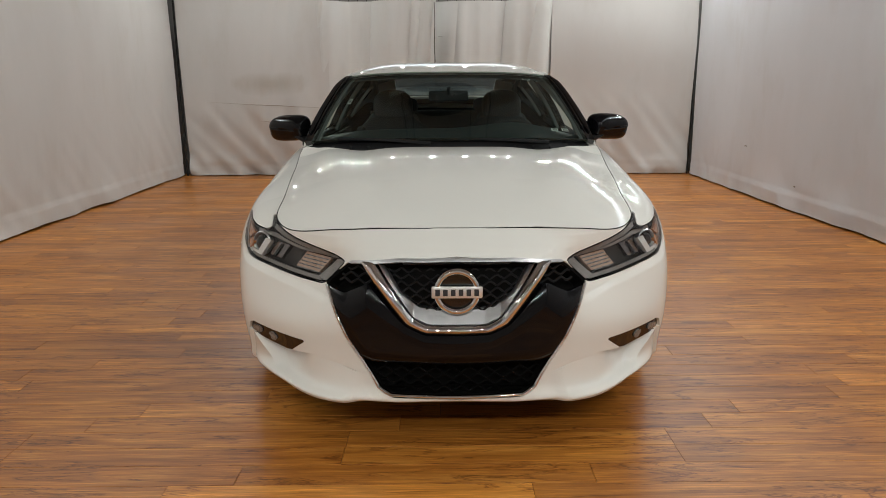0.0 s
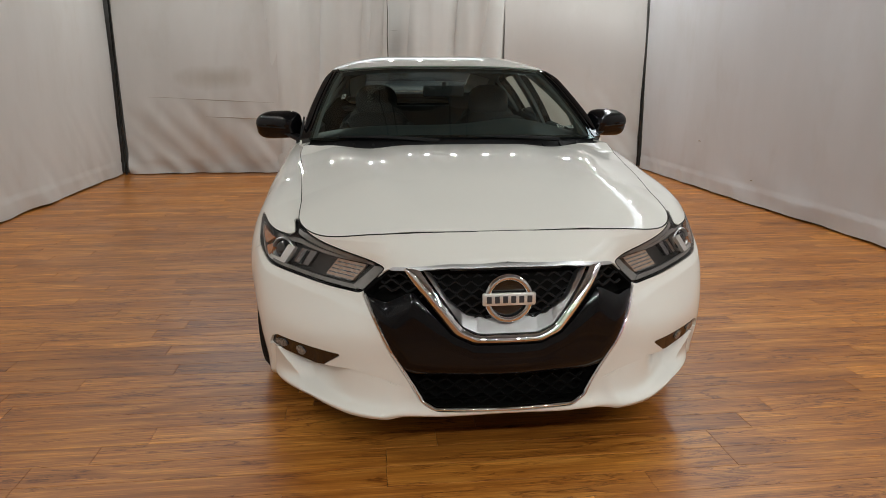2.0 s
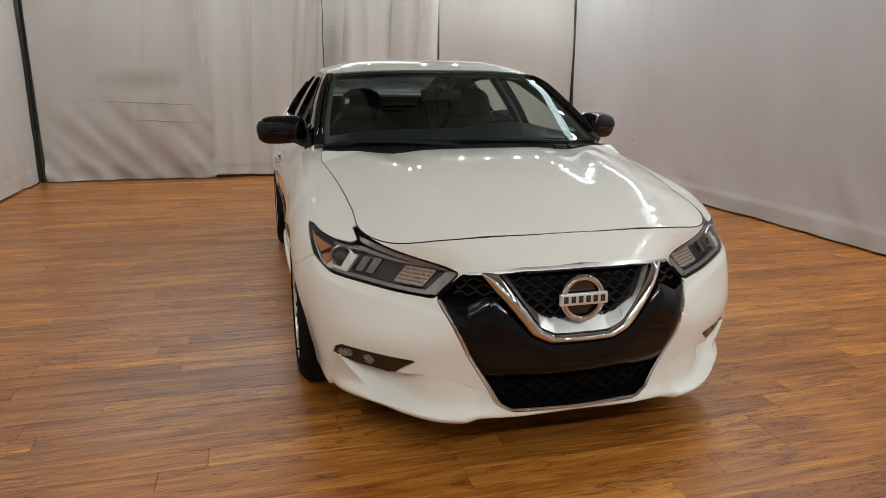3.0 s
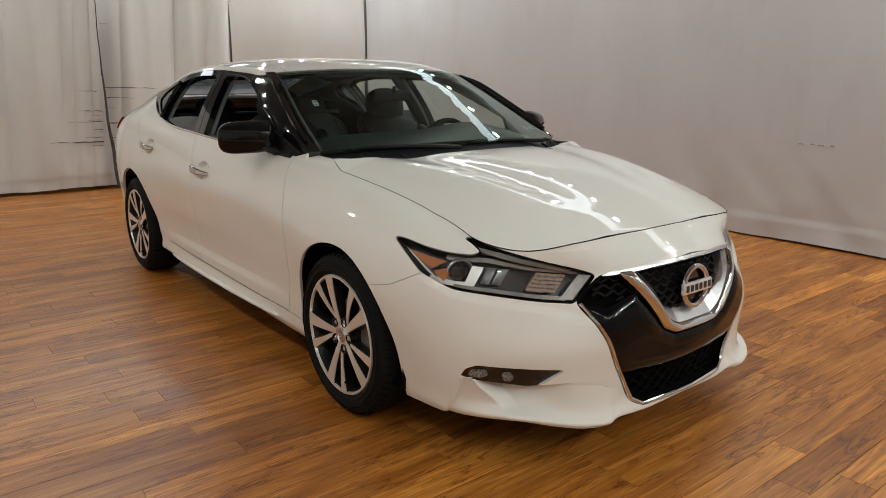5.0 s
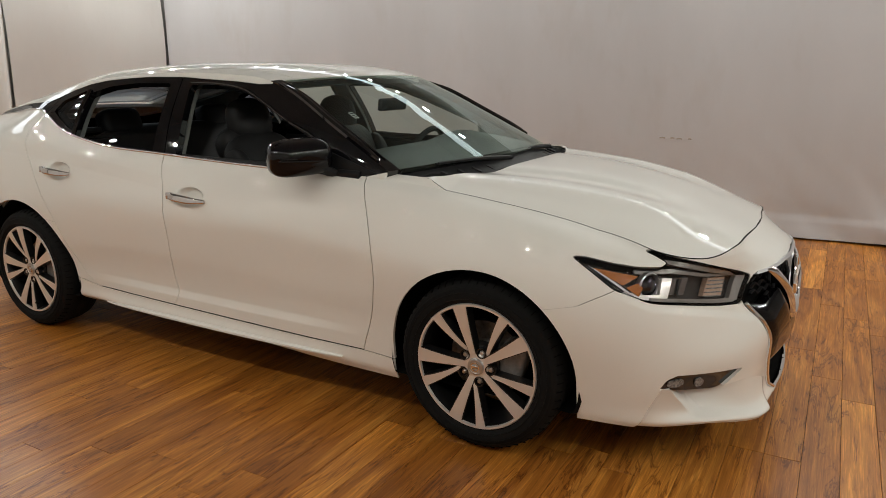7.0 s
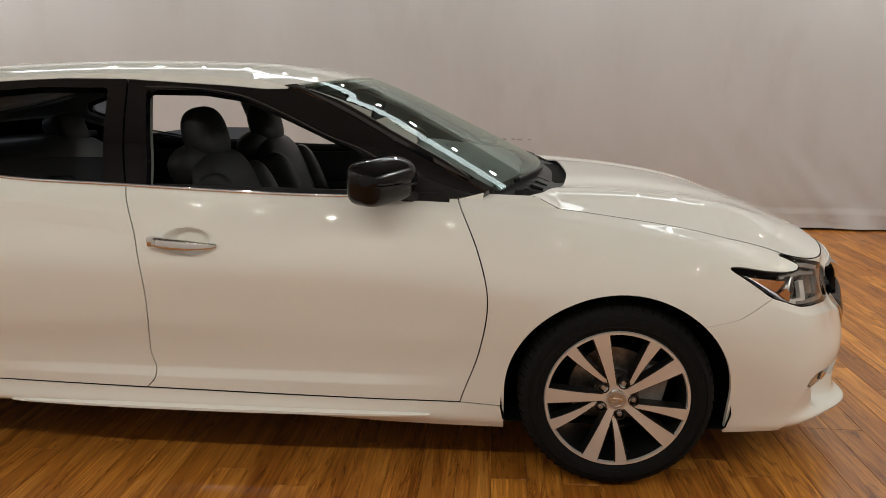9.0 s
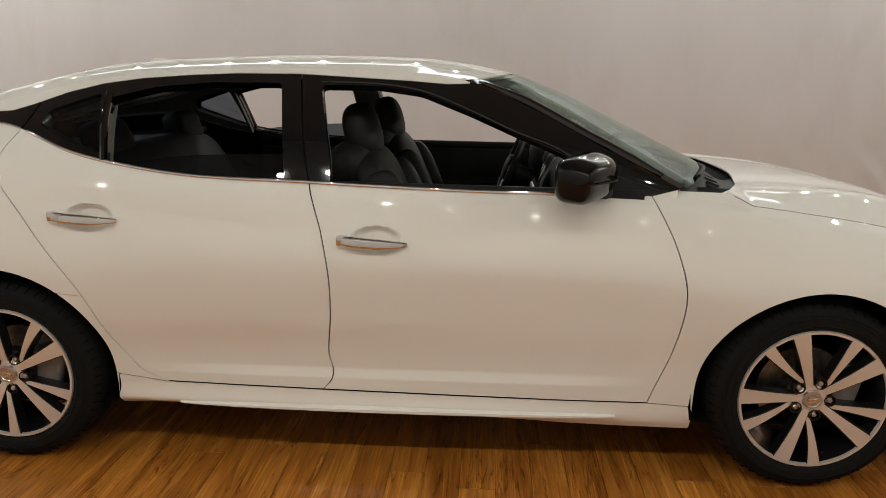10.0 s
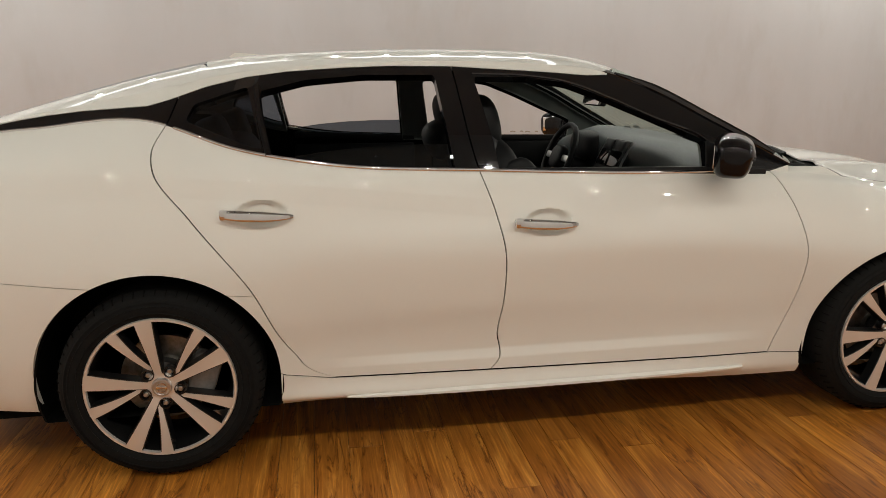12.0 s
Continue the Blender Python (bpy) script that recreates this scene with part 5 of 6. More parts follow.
nose("grille_vee_inner", VIN, -0.004, 0.03, SATIN, "satin silver inner panel of the grille", lean=0.85)
TRIM_OUT = [(.478, .590), (.454, .540), (.394, .410), (.327, .295), (.292, .226), (.245, .200), (0, .194), (-.3, .194)]
TRIM_IN = [(-.3, .208), (0, .208), (.238, .211), (.279, .234), (.315, .299), (.382, .413), (.442, .542), (.466, .594)]
nose("grille_surround", np.array(TRIM_OUT + TRIM_IN), 0.004, 0.010, CHROME, "thin chrome strip round the lower grille", swell=0.006, reach=0.006)
TOPLIP = [(-.3, .720), (.20, .710), (.375, .688), (.392, .676), (.20, .698), (-.3, .709)]
nose("grille_top_strip", np.array(TOPLIP), 0.005, 0.03, SATIN)


def weave(name, x_lim, z0, z1, y_at, pitch, rise, mat=PLASTIC):
    """Wavy bars that cross into a honeycomb grid."""
    pieces = []
    rows_n = int((z1 - z0) / rise)
    for r in range(rows_n + 1):
        z = z0 + r * rise
        lim = x_lim(z)
        if lim < 0.03:
            continue
        xs = np.linspace(-lim, lim, int(lim * 2 / 0.010))
        wave = np.arcsin(np.sin(xs * 2 * math.pi / pitch + (r % 2) * math.pi)) / (math.pi / 2) * rise * 0.46
        pieces.append(tube([(x, y_at(x) - 0.002 + 0.55 * max(0.0, z - 0.58), z + q) for x, q in zip(xs, wave)], 0.0042, 5, squash=(1.6, 1.0)))
    v, f = merged(*pieces)
    return make(name, v, f, mat, car, "black honeycomb grille mesh")


front_y = lambda x: 0.016 + 0.28 * x * x + 0.9 * x**4
weave("upper_grille_mesh", lambda z: np.interp(z, [.53, .56, .585, .60, .64, .68], [.14, .20, .25, .425, .41, .36]), 0.53, 0.682, lambda x: front_y(x) + 0.020, 0.052, 0.021)
weave("lower_grille_mesh", lambda z: np.interp(z, [.205, .23, .27, .345], [.24, .285, .315, .36]), 0.212, 0.322, lambda x: front_y(x) + 0.050, 0.062, 0.024, VOID)

badge = empty("badge", car)
ring_v, ring_f = lathe([(0.0715 + 0.0105 * math.cos(a), 0.010 * math.sin(a)) for a in np.linspace(0, 2 * math.pi, 13)], 56, "z")
M = pose(0, 0.008, 0.598, 87)
make("ring", placed(M, ring_v), ring_f, CHROME, badge, "chrome ring emblem")
v, f = block((0.178, 0.043, 0.016), M @ pose(0, 0, 0.006), 0.006)
make("bar", v, f, MACHINED, badge)
for k in range(6):
    v, f = block((0.016, 0.023, 0.002), M @ pose(-0.0675 + 0.027 * k, 0, 0.0148), 0)
    make("dark_bar", v, f, INK, badge)
v, f = lathe([(0, 0), (0.070, 0.0)], 40, "z")
make("disc", placed(M @ pose(0, 0, -0.012), v), f, GLOSS_BLACK, badge)

# headlamps
lamp_skin = half_front.side(HEADLAMP, True, -0.001, "az")
deep = half_front.moved(-0.055).side(HEADLAMP, True, 0.01, "az")
for s in (-1, 1):
    hl = empty("headlamp", car)
    hl["label"] = "dark smoked headlamp with amber side marker"

    def add(name, v, f, mat, label=""):
        if s > 0:
            v, f = mirrored(v, f)
        return make(name, v, f, mat, hl, label)

    o = add("lens_cover", *lamp_skin.solid(0.004), LENS, "clear lens cover")
    o.visible_shadow = False
    add("housing", deep.v, deep.f, LAMP_CAVITY)
    wallv, wallf = lamp_skin.solid(0.075)
    add("housing_rim", wallv, wallf[len(lamp_skin.f):], PLASTIC)

    def layer(name, poly, off, depth, mat, label=""):
        q = half_front.moved(off).side(poly, True, 0.0, "az")
        add(name, *q.solid(depth), mat, label)

    layer("bezel", np.array([(.392, .674), (.455, .598), (.500, .602), (.436, .676)]), -0.014, 0.02, LAMP_GREY)
    layer("lower_frame", np.array([(.470, .597), (.551, .607), (.741, .637), (.850, .651), (.850, .660), (.738, .648), (.548, .619), (.490, .612)]), -0.010, 0.012, LAMP_GREY, "grey lower frame")
    layer("upper_fin", np.array([(.775, .770), (.70, .758), (.56, .722), (.46, .692), (.48, .688), (.58, .712), (.70, .742), (.760, .756)]), -0.012, 0.012, LAMP_GREY, "slim grey fin")
    layer("brow", np.array([(.88, .742), (.74, .738), (.60, .708), (.44, .682), (.44, .674), (.60, .698), (.74, .724), (.88, .730)]), -0.022, 0.012, LAMP_GREY)
    layer("turn_lamp", np.array([(.578, .688), (.478, .672), (.515, .616), (.614, .632)]), -0.032, 0.02, PEACH, "clear turn lamp block with a peach tint")
    for q in range(5):
        a, w = (.484 + .008 * q, .666 - .0115 * q), .094
        layer("turn_lamp_rib", np.array([(a[0], a[1]), (a[0] + w, a[1] + .014), (a[0] + w + .002, a[1] + .010), (a[0] + .002, a[1] - .004)]), -0.028, 0.006, FROST)
    layer("reflector", np.array([(.742, .704), (.668, .700), (.698, .648), (.766, .655)]), -0.036, 0.02, REFLECTOR, "faceted lamp reflector")
    layer("reflector_rib", np.array([(.712, .702), (.704, .701), (.728, .650), (.736, .651)]), -0.030, 0.006, PLASTIC)
    layer("light_guide", np.array([(.790, .716), (.752, .712), (.782, .654), (.80, .648), (.90, .656), (.938, .672), (.928, .680), (.86, .668), (.812, .666)]), -0.012, 0.014, MACHINED, "silver light guide")
    layer("side_marker", rounded([(1.020, .753), (.875, .727), (.930, .699)], 0.004), -0.008, 0.012, AMBER, "amber side marker")
    layer("side_marker_foot", np.array([(.922, .692), (.880, .706), (.866, .692), (.884, .664)]), -0.008, 0.012, AMBER)
    layer("marker_frame", np.array([(1.035, .766), (1.02, .757), (.935, .697), (.90, .667), (.895, .660), (.945, .694)]), -0.006, 0.010, SATIN)
    # projector
    k = np.argmin((half_front.flat("az")[:, 0] - 0.832) ** 2 + (half_front.v[:, 2] - 0.702) ** 2)
    c, nn = Vector(half_front.v[k] - 0.030 * half_front.n[k]), Vector((-0.50, -0.86, 0.04)).normalized()
    turn = Matrix.Translation(c) @ nn.to_track_quat("Z", "Y").to_matrix().to_4x4()
    v, f = lathe([(0.047, -0.02), (0.048, 0.0), (0.044, 0.004), (0.040, 0.0), (0.036, -0.02)], 32, "z")
    add("projector_ring", placed(turn, v), f, SATIN)
    v, f = lathe([(0.0, 0.012), (0.014, 0.011), (0.026, 0.006), (0.036, -0.004)], 32, "z")
    add("projector_lens", placed(turn, v), f, GLOSS_BLACK)

# fog lamps
fog_skin = half_front.moved(-0.012).side(FOG, True, 0.003, "az")
both("fog_lamp", fog_skin, 0.02, GLOSS_BLACK, "dark slanted fog lamp")
for poly in ([(.790, .378), (.735, .384), (.725, .362), (.755, .352), (.795, .358)], [(.685, .372), (.655, .376), (.640, .352), (.66, .338), (.68, .344)]):
    q = half_front.moved(-0.007).side(rounded(poly, 0.012), True, 0.0, "az")
    both("fog_reflector", q, 0.006, FROST)

# ---- mirrors ----
for s in (-1, 1):
    mir = empty("door_mirror", car)
    mir["label"] = "gloss black door mirror"
    T = Matrix.Diagonal((-s, 1, 1, 1))
    C, u, fwd = np.array((-0.915, 1.765)), np.array((0.848, -0.530)), np.array((-0.530, -0.848))
    shell_v, shell_f = cushion((0.255, 0.140, 0.146), m=pose(C[0], C[1], 1.060, 0, -3, -32), seg=12, power=3.7)
    shaped = []
    for x, y, z in shell_v:
        b = (x - C[0]) * fwd[0] + (y - C[1]) * fwd[1]
        cut = -b * 0.24 * min(1.0, max(0.0, (1.075 - z) / 0.075)) if b > 0 else 0.0
        shaped.append((x + cut * fwd[0], y + cut * fwd[1], z - (0.30 * b if b > 0 and z > 1.06 else 0.0)))
    shell_v = shaped
    cap = (shell_v, shell_f)
    at = lambda a, b, z: (*(C + a * u + b * fwd), z)
    gl = block((0.17, 0.004, 0.080), pose(*at(0, -0.0655, 1.060), 0, 0, -32), 0.02, 3)
    stem = tube([(-0.79, 1.70, 0.985), (-0.825, 1.70, 1.002), (-0.86, 1.715, 1.022)], (0.03, 0.026, 0.03), 8, squash=(1.4, 0.7))
    sail = prism([(1.49, .998), (1.56, .986), (1.80, .988), (1.80, 1.10)], -0.799, -0.789)
    sail = ([(y + 0.12 * max(0, z - 1.0) + 0.10 * max(0, 1.60 - x), x, z) for x, y, z in sail[0]], sail[1])
    seam = tube([at(-0.115, 0.040, 1.055), at(-0.09, 0.064, 1.053), at(0.0, 0.0685, 1.05), at(0.09, 0.064, 1.047)], 0.003, 6)
    ind = tube([at(-0.118, 0.036, 1.064), at(-0.09, 0.064, 1.062), at(-0.03, 0.0685, 1.060)], 0.0035, 6)
    for name, (v, f), mat in (("cap", cap, GRILLE_BLACK), ("mirror_glass", gl, CHROME), ("stem", stem, PLASTIC), ("sail_panel", sail, PLASTIC), ("seam", seam, PLASTIC), ("side_indicator", ind, PLASTIC)):
        if s > 0:
            v, f = mirrored(v, f)
        make(name, v, f, mat, mir)

# ---- door handles ----
for pair, hy, hz in ((FRONT_DOORS, 2.445, 0.838), (REAR_DOORS, 3.418, 0.898)):
    near = lambda y, z: SKIN.v[np.argmin((SKIN.v[:, 1] - y) ** 2 + (SKIN.v[:, 2] - z) ** 2)][0]
    base_x = near(hy + 0.115, hz)
    n = 26
    k = np.linspace(-1, 1, n)
    pts = [(base_x - 0.006 - 0.026 * (1 - abs(q) ** 3), hy + 0.113 * q, hz + 0.007 * q) for q in k]
    width = np.interp(k, [-1, -0.9, -0.3, 0.55, 0.95, 1], [0.006, 0.010, 0.0165, 0.018, 0.017, 0.012])
    v, f = tube(pts, width, 16, squash=(0.62, 1.0))
    v = np.array(v)
    c = np.repeat(np.array(pts), 16, 0)[: len(v)]
    a = np.clip((v[:, 2] - c[:, 2]) / np.repeat(width, 16)[: len(v)], -1, 1)
    v[:, 2] = c[:, 2] + np.sign(a) * np.abs(a) ** 0.6 * np.repeat(width, 16)[: len(v)]
    v[:, 0] = c[:, 0] + np.sign(v[:, 0] - c[:, 0]) * 0.62 * np.repeat(width, 16)[: len(v)] * (1 - np.abs(a) ** 4) ** 0.5 + 0.16 * (v[:, 2] - c[:, 2])
    v = [tuple(q) for q in v]
    for door, (vv, ff) in zip(pair, ((v, f), mirrored(v, f))):
        handle = make("door_handle", vv, ff, CHROME, door, "tapered chrome pull handle")
    v, f = block((0.016, 0.046, 0.034), pose(base_x - 0.020, hy + 0.093, hz + 0.006), 0.006)
    groove = tube([(base_x - 0.034, hy + 0.066, hz + 0.022), (base_x - 0.036, hy + 0.064, hz + 0.004), (base_x - 0.034, hy + 0.066, hz - 0.014)], 0.0018, 5, up=(0, 1, 0))
    for door, (vv, ff), (gv, gf) in zip(pair, ((v, f), mirrored(v, f)), (groove, mirrored(*groove))):
        make("lock_cover", vv, ff, CHROME, door)
        make("lock_gap", gv, gf, PLASTIC, door)

# ---- wheels: five pairs of a broad and a slim spoke ----
def wheel():
    top = empty("wheel", car)
    R, r0 = TYRE_R, 0.243
    prof = [(r0 - 0.006, -0.015), (r0 + 0.004, -0.002), (r0 + 0.022, 0.006), (R - 0.045, 0.006), (R - 0.022, -0.004), (R - 0.008, -0.022), (R, -0.05), (R, -0.11), (R, -0.17),
            (R - 0.008, -0.205), (R - 0.03, -0.222), (r0 + 0.02, -0.225), (r0 - 0.006, -0.21)]
    v, f = lathe(prof, 96)
    tyre = make("tyre", v, f, RUBBER, top, "black road tyre")
    for r, w in ((0.262, 0.0022), (0.286, 0.0015), (0.300, 0.0028)):
        v, f = lathe([(r - w, 0.0052), (r, 0.0085 if r < 0.29 else 0.0035), (r + w, 0.0052 if r < 0.29 else -0.001)], 72)
        make("sidewall_ridge", v, f, RUBBER, tyre)
    for h in (-0.075, -0.11, -0.145):
        v, f = lathe([(R + 0.0005, h - 0.005), (R - 0.004, h), (R + 0.0005, h + 0.005)], 64)
        make("groove", v, f, VOID, tyre)
    lug = None
    for k in range(60):
        a = 2 * math.pi * k / 60
        if lug is None:
            v, f = block((0.028, 0.003, 0.006), None, 0)
            lug = make("tread_sipe", v, f, VOID, tyre)
            o = lug
        else:
            o = new("tread_sipe", lug.data)
            o.parent = tyre
        o.matrix_basis = pose(0, 0, 0, -math.degrees(a)) @ pose(-0.024, 0, R - 0.0085, 0, 30)
    # rim barrel and lip
    rim = empty("rim", top)
    v, f = lathe([(r0 + 0.001, -0.004), (r0 - 0.002, 0.002), (r0 - 0.010, 0.002), (r0 - 0.013, -0.006)], 96)
    make("lip", v, f, MACHINED, rim, "machined bright rim lip")
    v, f = lathe([(r0 - 0.012, -0.004), (r0 - 0.020, -0.03), (r0 - 0.03, -0.09), (r0 - 0.03, -0.2)], 72)
    make("barrel", v, f, RIM_DARK, rim)

    def spoke(ang, w0, w1, ra, rb, lean):
        """One spoke: a bright face over dark flanks."""
        pieces = []
        n = 9
        face, flank = [], []
        for i in range(n):
            k = i / (n - 1)
            r = ra + (rb - ra) * k
            w = w0 + (w1 - w0) * k**1.35
            off = lean * (1 - k) ** 2
            x = 0.004 - 0.018 * (1 - k) ** 2 - 0.002 * k
            face.append([(x, off - w / 2, r), (x, off + w / 2, r)])
            flank.append([(x - 0.003, off - w / 2 - 0.003, r), (x - 0.038, off - w / 2 - 0.007, r), (x - 0.038, off + w / 2 + 0.007, r), (x - 0.003, off + w / 2 + 0.003, r)])
        turn = pose(0, 0, 0, -ang)
        v = [p for row in face for p in row]
        f = [(2 * i, 2 * i + 1, 2 * i + 3, 2 * i + 2) for i in range(n - 1)]
        lowv = [(x - 0.003, y, z) for x, y, z in v]
        m = len(v)
        vv = v + lowv
        ff = f + [(2 * i, 2 * i + 2, m + 2 * i + 2, m + 2 * i) for i in range(n - 1)] + [(2 * i + 1, m + 2 * i + 1, m + 2 * i + 3, 2 * i + 3) for i in range(n - 1)]
        make("spoke_face", placed(turn, vv), ff, MACHINED, rim, "machined bright spoke face", angle=-30)
        v = [p for row in flank for p in row]
        f = []
        for i in range(n - 1):
            for j in range(3):
                f.append((4 * i + j, 4 * i + j + 1, 4 * i + j + 5, 4 * i + j + 4))
            f.append((4 * i + 3, 4 * i, 4 * i + 4, 4 * i + 7))
        make("spoke_flank", placed(turn, v), f, RIM_DARK, rim, angle=-30)

    for k in range(5):
        spoke(-16 + 72 * k, 0.022, 0.055, 0.030, r0 - 0.006, 0.0)
        spoke(-16 + 72 * k - 27, 0.013, 0.040, 0.064, r0 - 0.006, 0.014)
    # hub, cap, nuts
    v, f = lathe([(0.0, -0.010), (0.030, -0.010), (0.036, -0.014), (0.040, -0.03), (0.078, -0.038), (0.082, -0.07)], 48)
    make("hub", v, f, RIM_DARK, rim)
    v, f = lathe([(0.0, -0.006), (0.024, -0.006), (0.026, -0.004), (0.031, -0.005), (0.034, -0.013)], 40)
    make("centre_cap", v, f, SATIN, rim, "round silver centre cap", angle=20)
    v, f = lathe([(0.016 + 0.0022 * math.cos(a), -0.005 + 0.0022 * math.sin(a)) for a in np.linspace(0, 2 * math.pi, 7)], 30)
    make("cap_ring", v, f, CHROME, rim)
    v, f = block((0.003, 0.036, 0.009), pose(-0.0045, 0, 0), 0.001)
    make("cap_bar", v, f, CHROME, rim)
    v, f = lathe([(0.030, -0.0115), (0.046, -0.0125), (0.049, -0.016), (0.049, -0.03)], 48)
    make("hub_face", v, f, MACHINED, rim, "machined bright hub")
    v, f = lathe([(0.014, -0.030), (0.0165, -0.0085), (0.0195, -0.0085), (0.0205, -0.03)], 24)
    pocket = None
    for k in range(5):
        if pocket is None:
            pocket = make("nut_pocket", v, f, RIM_DARK, rim, "black nut pocket")
            o = pocket
        else:
            o = new("nut_pocket", pocket.data)
            o.parent = rim
        o.matrix_basis = pose(0, 0, 0, 50 - 72 * k) @ pose(0, 0, 0.059)
    nut = None
    for k in range(5):
        a = -50 + 72 * k
        if nut is None:
            v, f = lathe([(0.0, 0.013), (0.007, 0.013), (0.010, 0.010), (0.0125, -0.012)], 6)
            nut = make("wheel_nut", v, f, SATIN, rim, angle=20)
            o = nut
        else:
            o = new("wheel_nut", nut.data)
            o.parent = rim
        o.matrix_basis = pose(0, 0, 0, -a) @ pose(-0.024, 0, 0.059)
    v, f = lathe([(0.0, -0.085), (0.075, -0.085), (0.08, -0.10), (0.150, -0.10), (0.150, -0.122), (0.075, -0.122)], 64)
    make("brake_disc", v, f, STEEL, top, "worn steel brake disc")
    v, f = cushion((0.07, 0.15, 0.10), m=pose(-0.085, 0.125, 0.03, 78), seg=6, power=5)
    make("caliper", v, f, CALIPER, top, "grey cast caliper")
    v, f = tube([(-0.012, 0.045, -(r0 - 0.045)), (0.0, 0.047, -(r0 - 0.055)), (0.008, 0.049, -(r0 - 0.060))], 0.004, 6)
    make("valve", v, f, RUBBER, top)
    return top


w = wheel()
HUB_X = 0.912
for k, (s, y, spin) in enumerate(((-1, AXLE_F, 0), (-1, AXLE_R, -7), (1, AXLE_F, 25), (1, AXLE_R, 50))):
    m = pose(s * HUB_X, y, HUB_Z, 0, 0, 180 if s < 0 else 0) @ pose(0, 0, 0, spin)
    if k == 0:
        w.matrix_basis = m
    else:
        copy_thing(w, m)

# ---- cabin ----
for s in (-1, 1):
    seat = empty("front_seat", car)
    seat["label"] = "charcoal leather front seat"
    x = s * 0.37
    for name, size, m, pw in (
        ("seat_cushion", (0.50, 0.54, 0.17), pose(x, 2.06, 0.52, 6), 4.5),
        ("backrest", (0.50, 0.15, 0.62), pose(x, 2.43, 0.80, -20), 3.2),
        ("left_bolster", (0.09, 0.17, 0.50), pose(x - 0.21, 2.39, 0.79, -20), 3.0),
        ("right_bolster", (0.09, 0.17, 0.50), pose(x + 0.21, 2.39, 0.79, -20), 3.0),
        ("headrest", (0.27, 0.135, 0.23), pose(x, 2.56, 1.150, -14), 2.6),
        ("shoulder", (0.36, 0.20, 0.20), pose(x, 2.585, 1.03, -24), 2.6),
    ):
        v, f = cushion(size, m=m, seg=8, power=pw)
        make(name, v, f, SEAT_HIDE, seat)
    for k in (-0.06, 0.06):
        v, f = tube([(x + k, 2.54, 1.02), (x + k, 2.555, 1.10)], 0.007, 6, up=(1, 0, 0))
        make("headrest_post", v, f, SATIN, seat)
bench = empty("rear_seat", car)
bench["label"] = "charcoal leather rear bench"
for name, size, m in (("seat_cushion", (1.30, 0.52, 0.18), pose(0, 3.10, 0.52, 6)), ("backrest", (1.30, 0.16, 0.62), pose(0, 3.48, 0.80, -24)),
                      ("headrest", (0.26, 0.11, 0.16), pose(-0.36, 3.60, 1.11, -20)), ("headrest", (0.26, 0.11, 0.16), pose(0.36, 3.60, 1.11, -20))):
    v, f = cushion(size, m=m, seg=8, power=4)
    make(name, v, f, SEAT_HIDE, bench)
v, f = block((1.25, 0.55, 0.03), pose(0, 3.86, 1.06, -4), 0.01)
make("parcel_shelf", v, f, PLASTIC, car)
# dashboard: a swept hump across the cabin
prof = [(1.25, .92), (1.30, .985), (1.42, 1.02), (1.60, 1.042), (1.74, 1.052), (1.795, 1.03), (1.815, .96), (1.79, .84), (1.72, .70), (1.66, .60), (1.60, .50)]
dp = through_points(prof, 26)
nxs = 41
vv, ff = [], []
for i in range(nxs):
    x = -0.735 + 1.47 * i / (nxs - 1)
    hump = 0.035 * math.exp(-((x - 0.37) / 0.22) ** 2)
    for y, z in dp:
        bend = 0.10 * (abs(x) / 0.735) ** 3
        vv.append((x, y + bend * (1 if y < 1.5 else 0.4), z + hump * max(0, min(1, (z - 0.85) / 0.1)) - 0.05 * (abs(x) / .735) ** 4))
for i in range(nxs - 1):
    for j in range(25):
        ff.append((i * 26 + j, i * 26 + j + 1, (i + 1) * 26 + j + 1, (i + 1) * 26 + j))
dash = make("dashboard", vv, ff, DASH, car, "dark grey padded dashboard", angle=-60)
v, f = block((0.27, 0.03, 0.20), pose(0.0, 1.825, 0.950, 26), 0.012)
make("centre_stack", v, f, PLASTIC, dash)
v, f = block((0.235, 0.03, 0.085), pose(0.0, 1.831, 0.952, 26), 0.006)
make("centre_display", v, f, GLOSS_BLACK, dash)
for k in (-1, 1):
    v, f = block((0.085, 0.03, 0.055), pose(k * 0.06, 1.806, 1.012, 26), 0.01)
    make("air_vent", v, f, PLASTIC, dash)
    v, f = tube([(k * 0.138, 1.79, 1.035), (k * 0.140, 1.84, 0.94), (k * 0.13, 1.865, 0.85)], 0.006, 6)
    make("console_trim", v, f, SATIN, dash)
for k in range(5):
    v, f = block((0.03, 0.012, 0.02), pose(-0.08 + 0.04 * k, 1.872, 0.888, 26), 0.004)
    make("button", v, f, SATIN, dash)
v, f = cushion((0.34, 0.16, 0.15), m=pose(0.37, 1.79, 0.985), seg=7, power=3)
make("instrument_hood", v, f, PLASTIC, dash)
v, f = block((0.22, 1.0, 0.30), pose(0, 2.15, 0.50), 0.03)
make("centre_console", v, f, PLASTIC, car)
sw = empty("steering_wheel", car)
M = pose(0.37, 1.965, 0.925, 112)
v, f = lathe([(0.175 + 0.016 * math.cos(a), 0.016 * math.sin(a)) for a in np.linspace(0, 2 * math.pi, 11)], 48, "z")
make("wheel_rim", placed(M, v), f, SEAT_HIDE, sw)
v, f = cushion((0.15, 0.13, 0.06), m=M @ pose(0, 0, 0.0), seg=6, power=3)
make("airbag_cover", v, f, PLASTIC, sw)
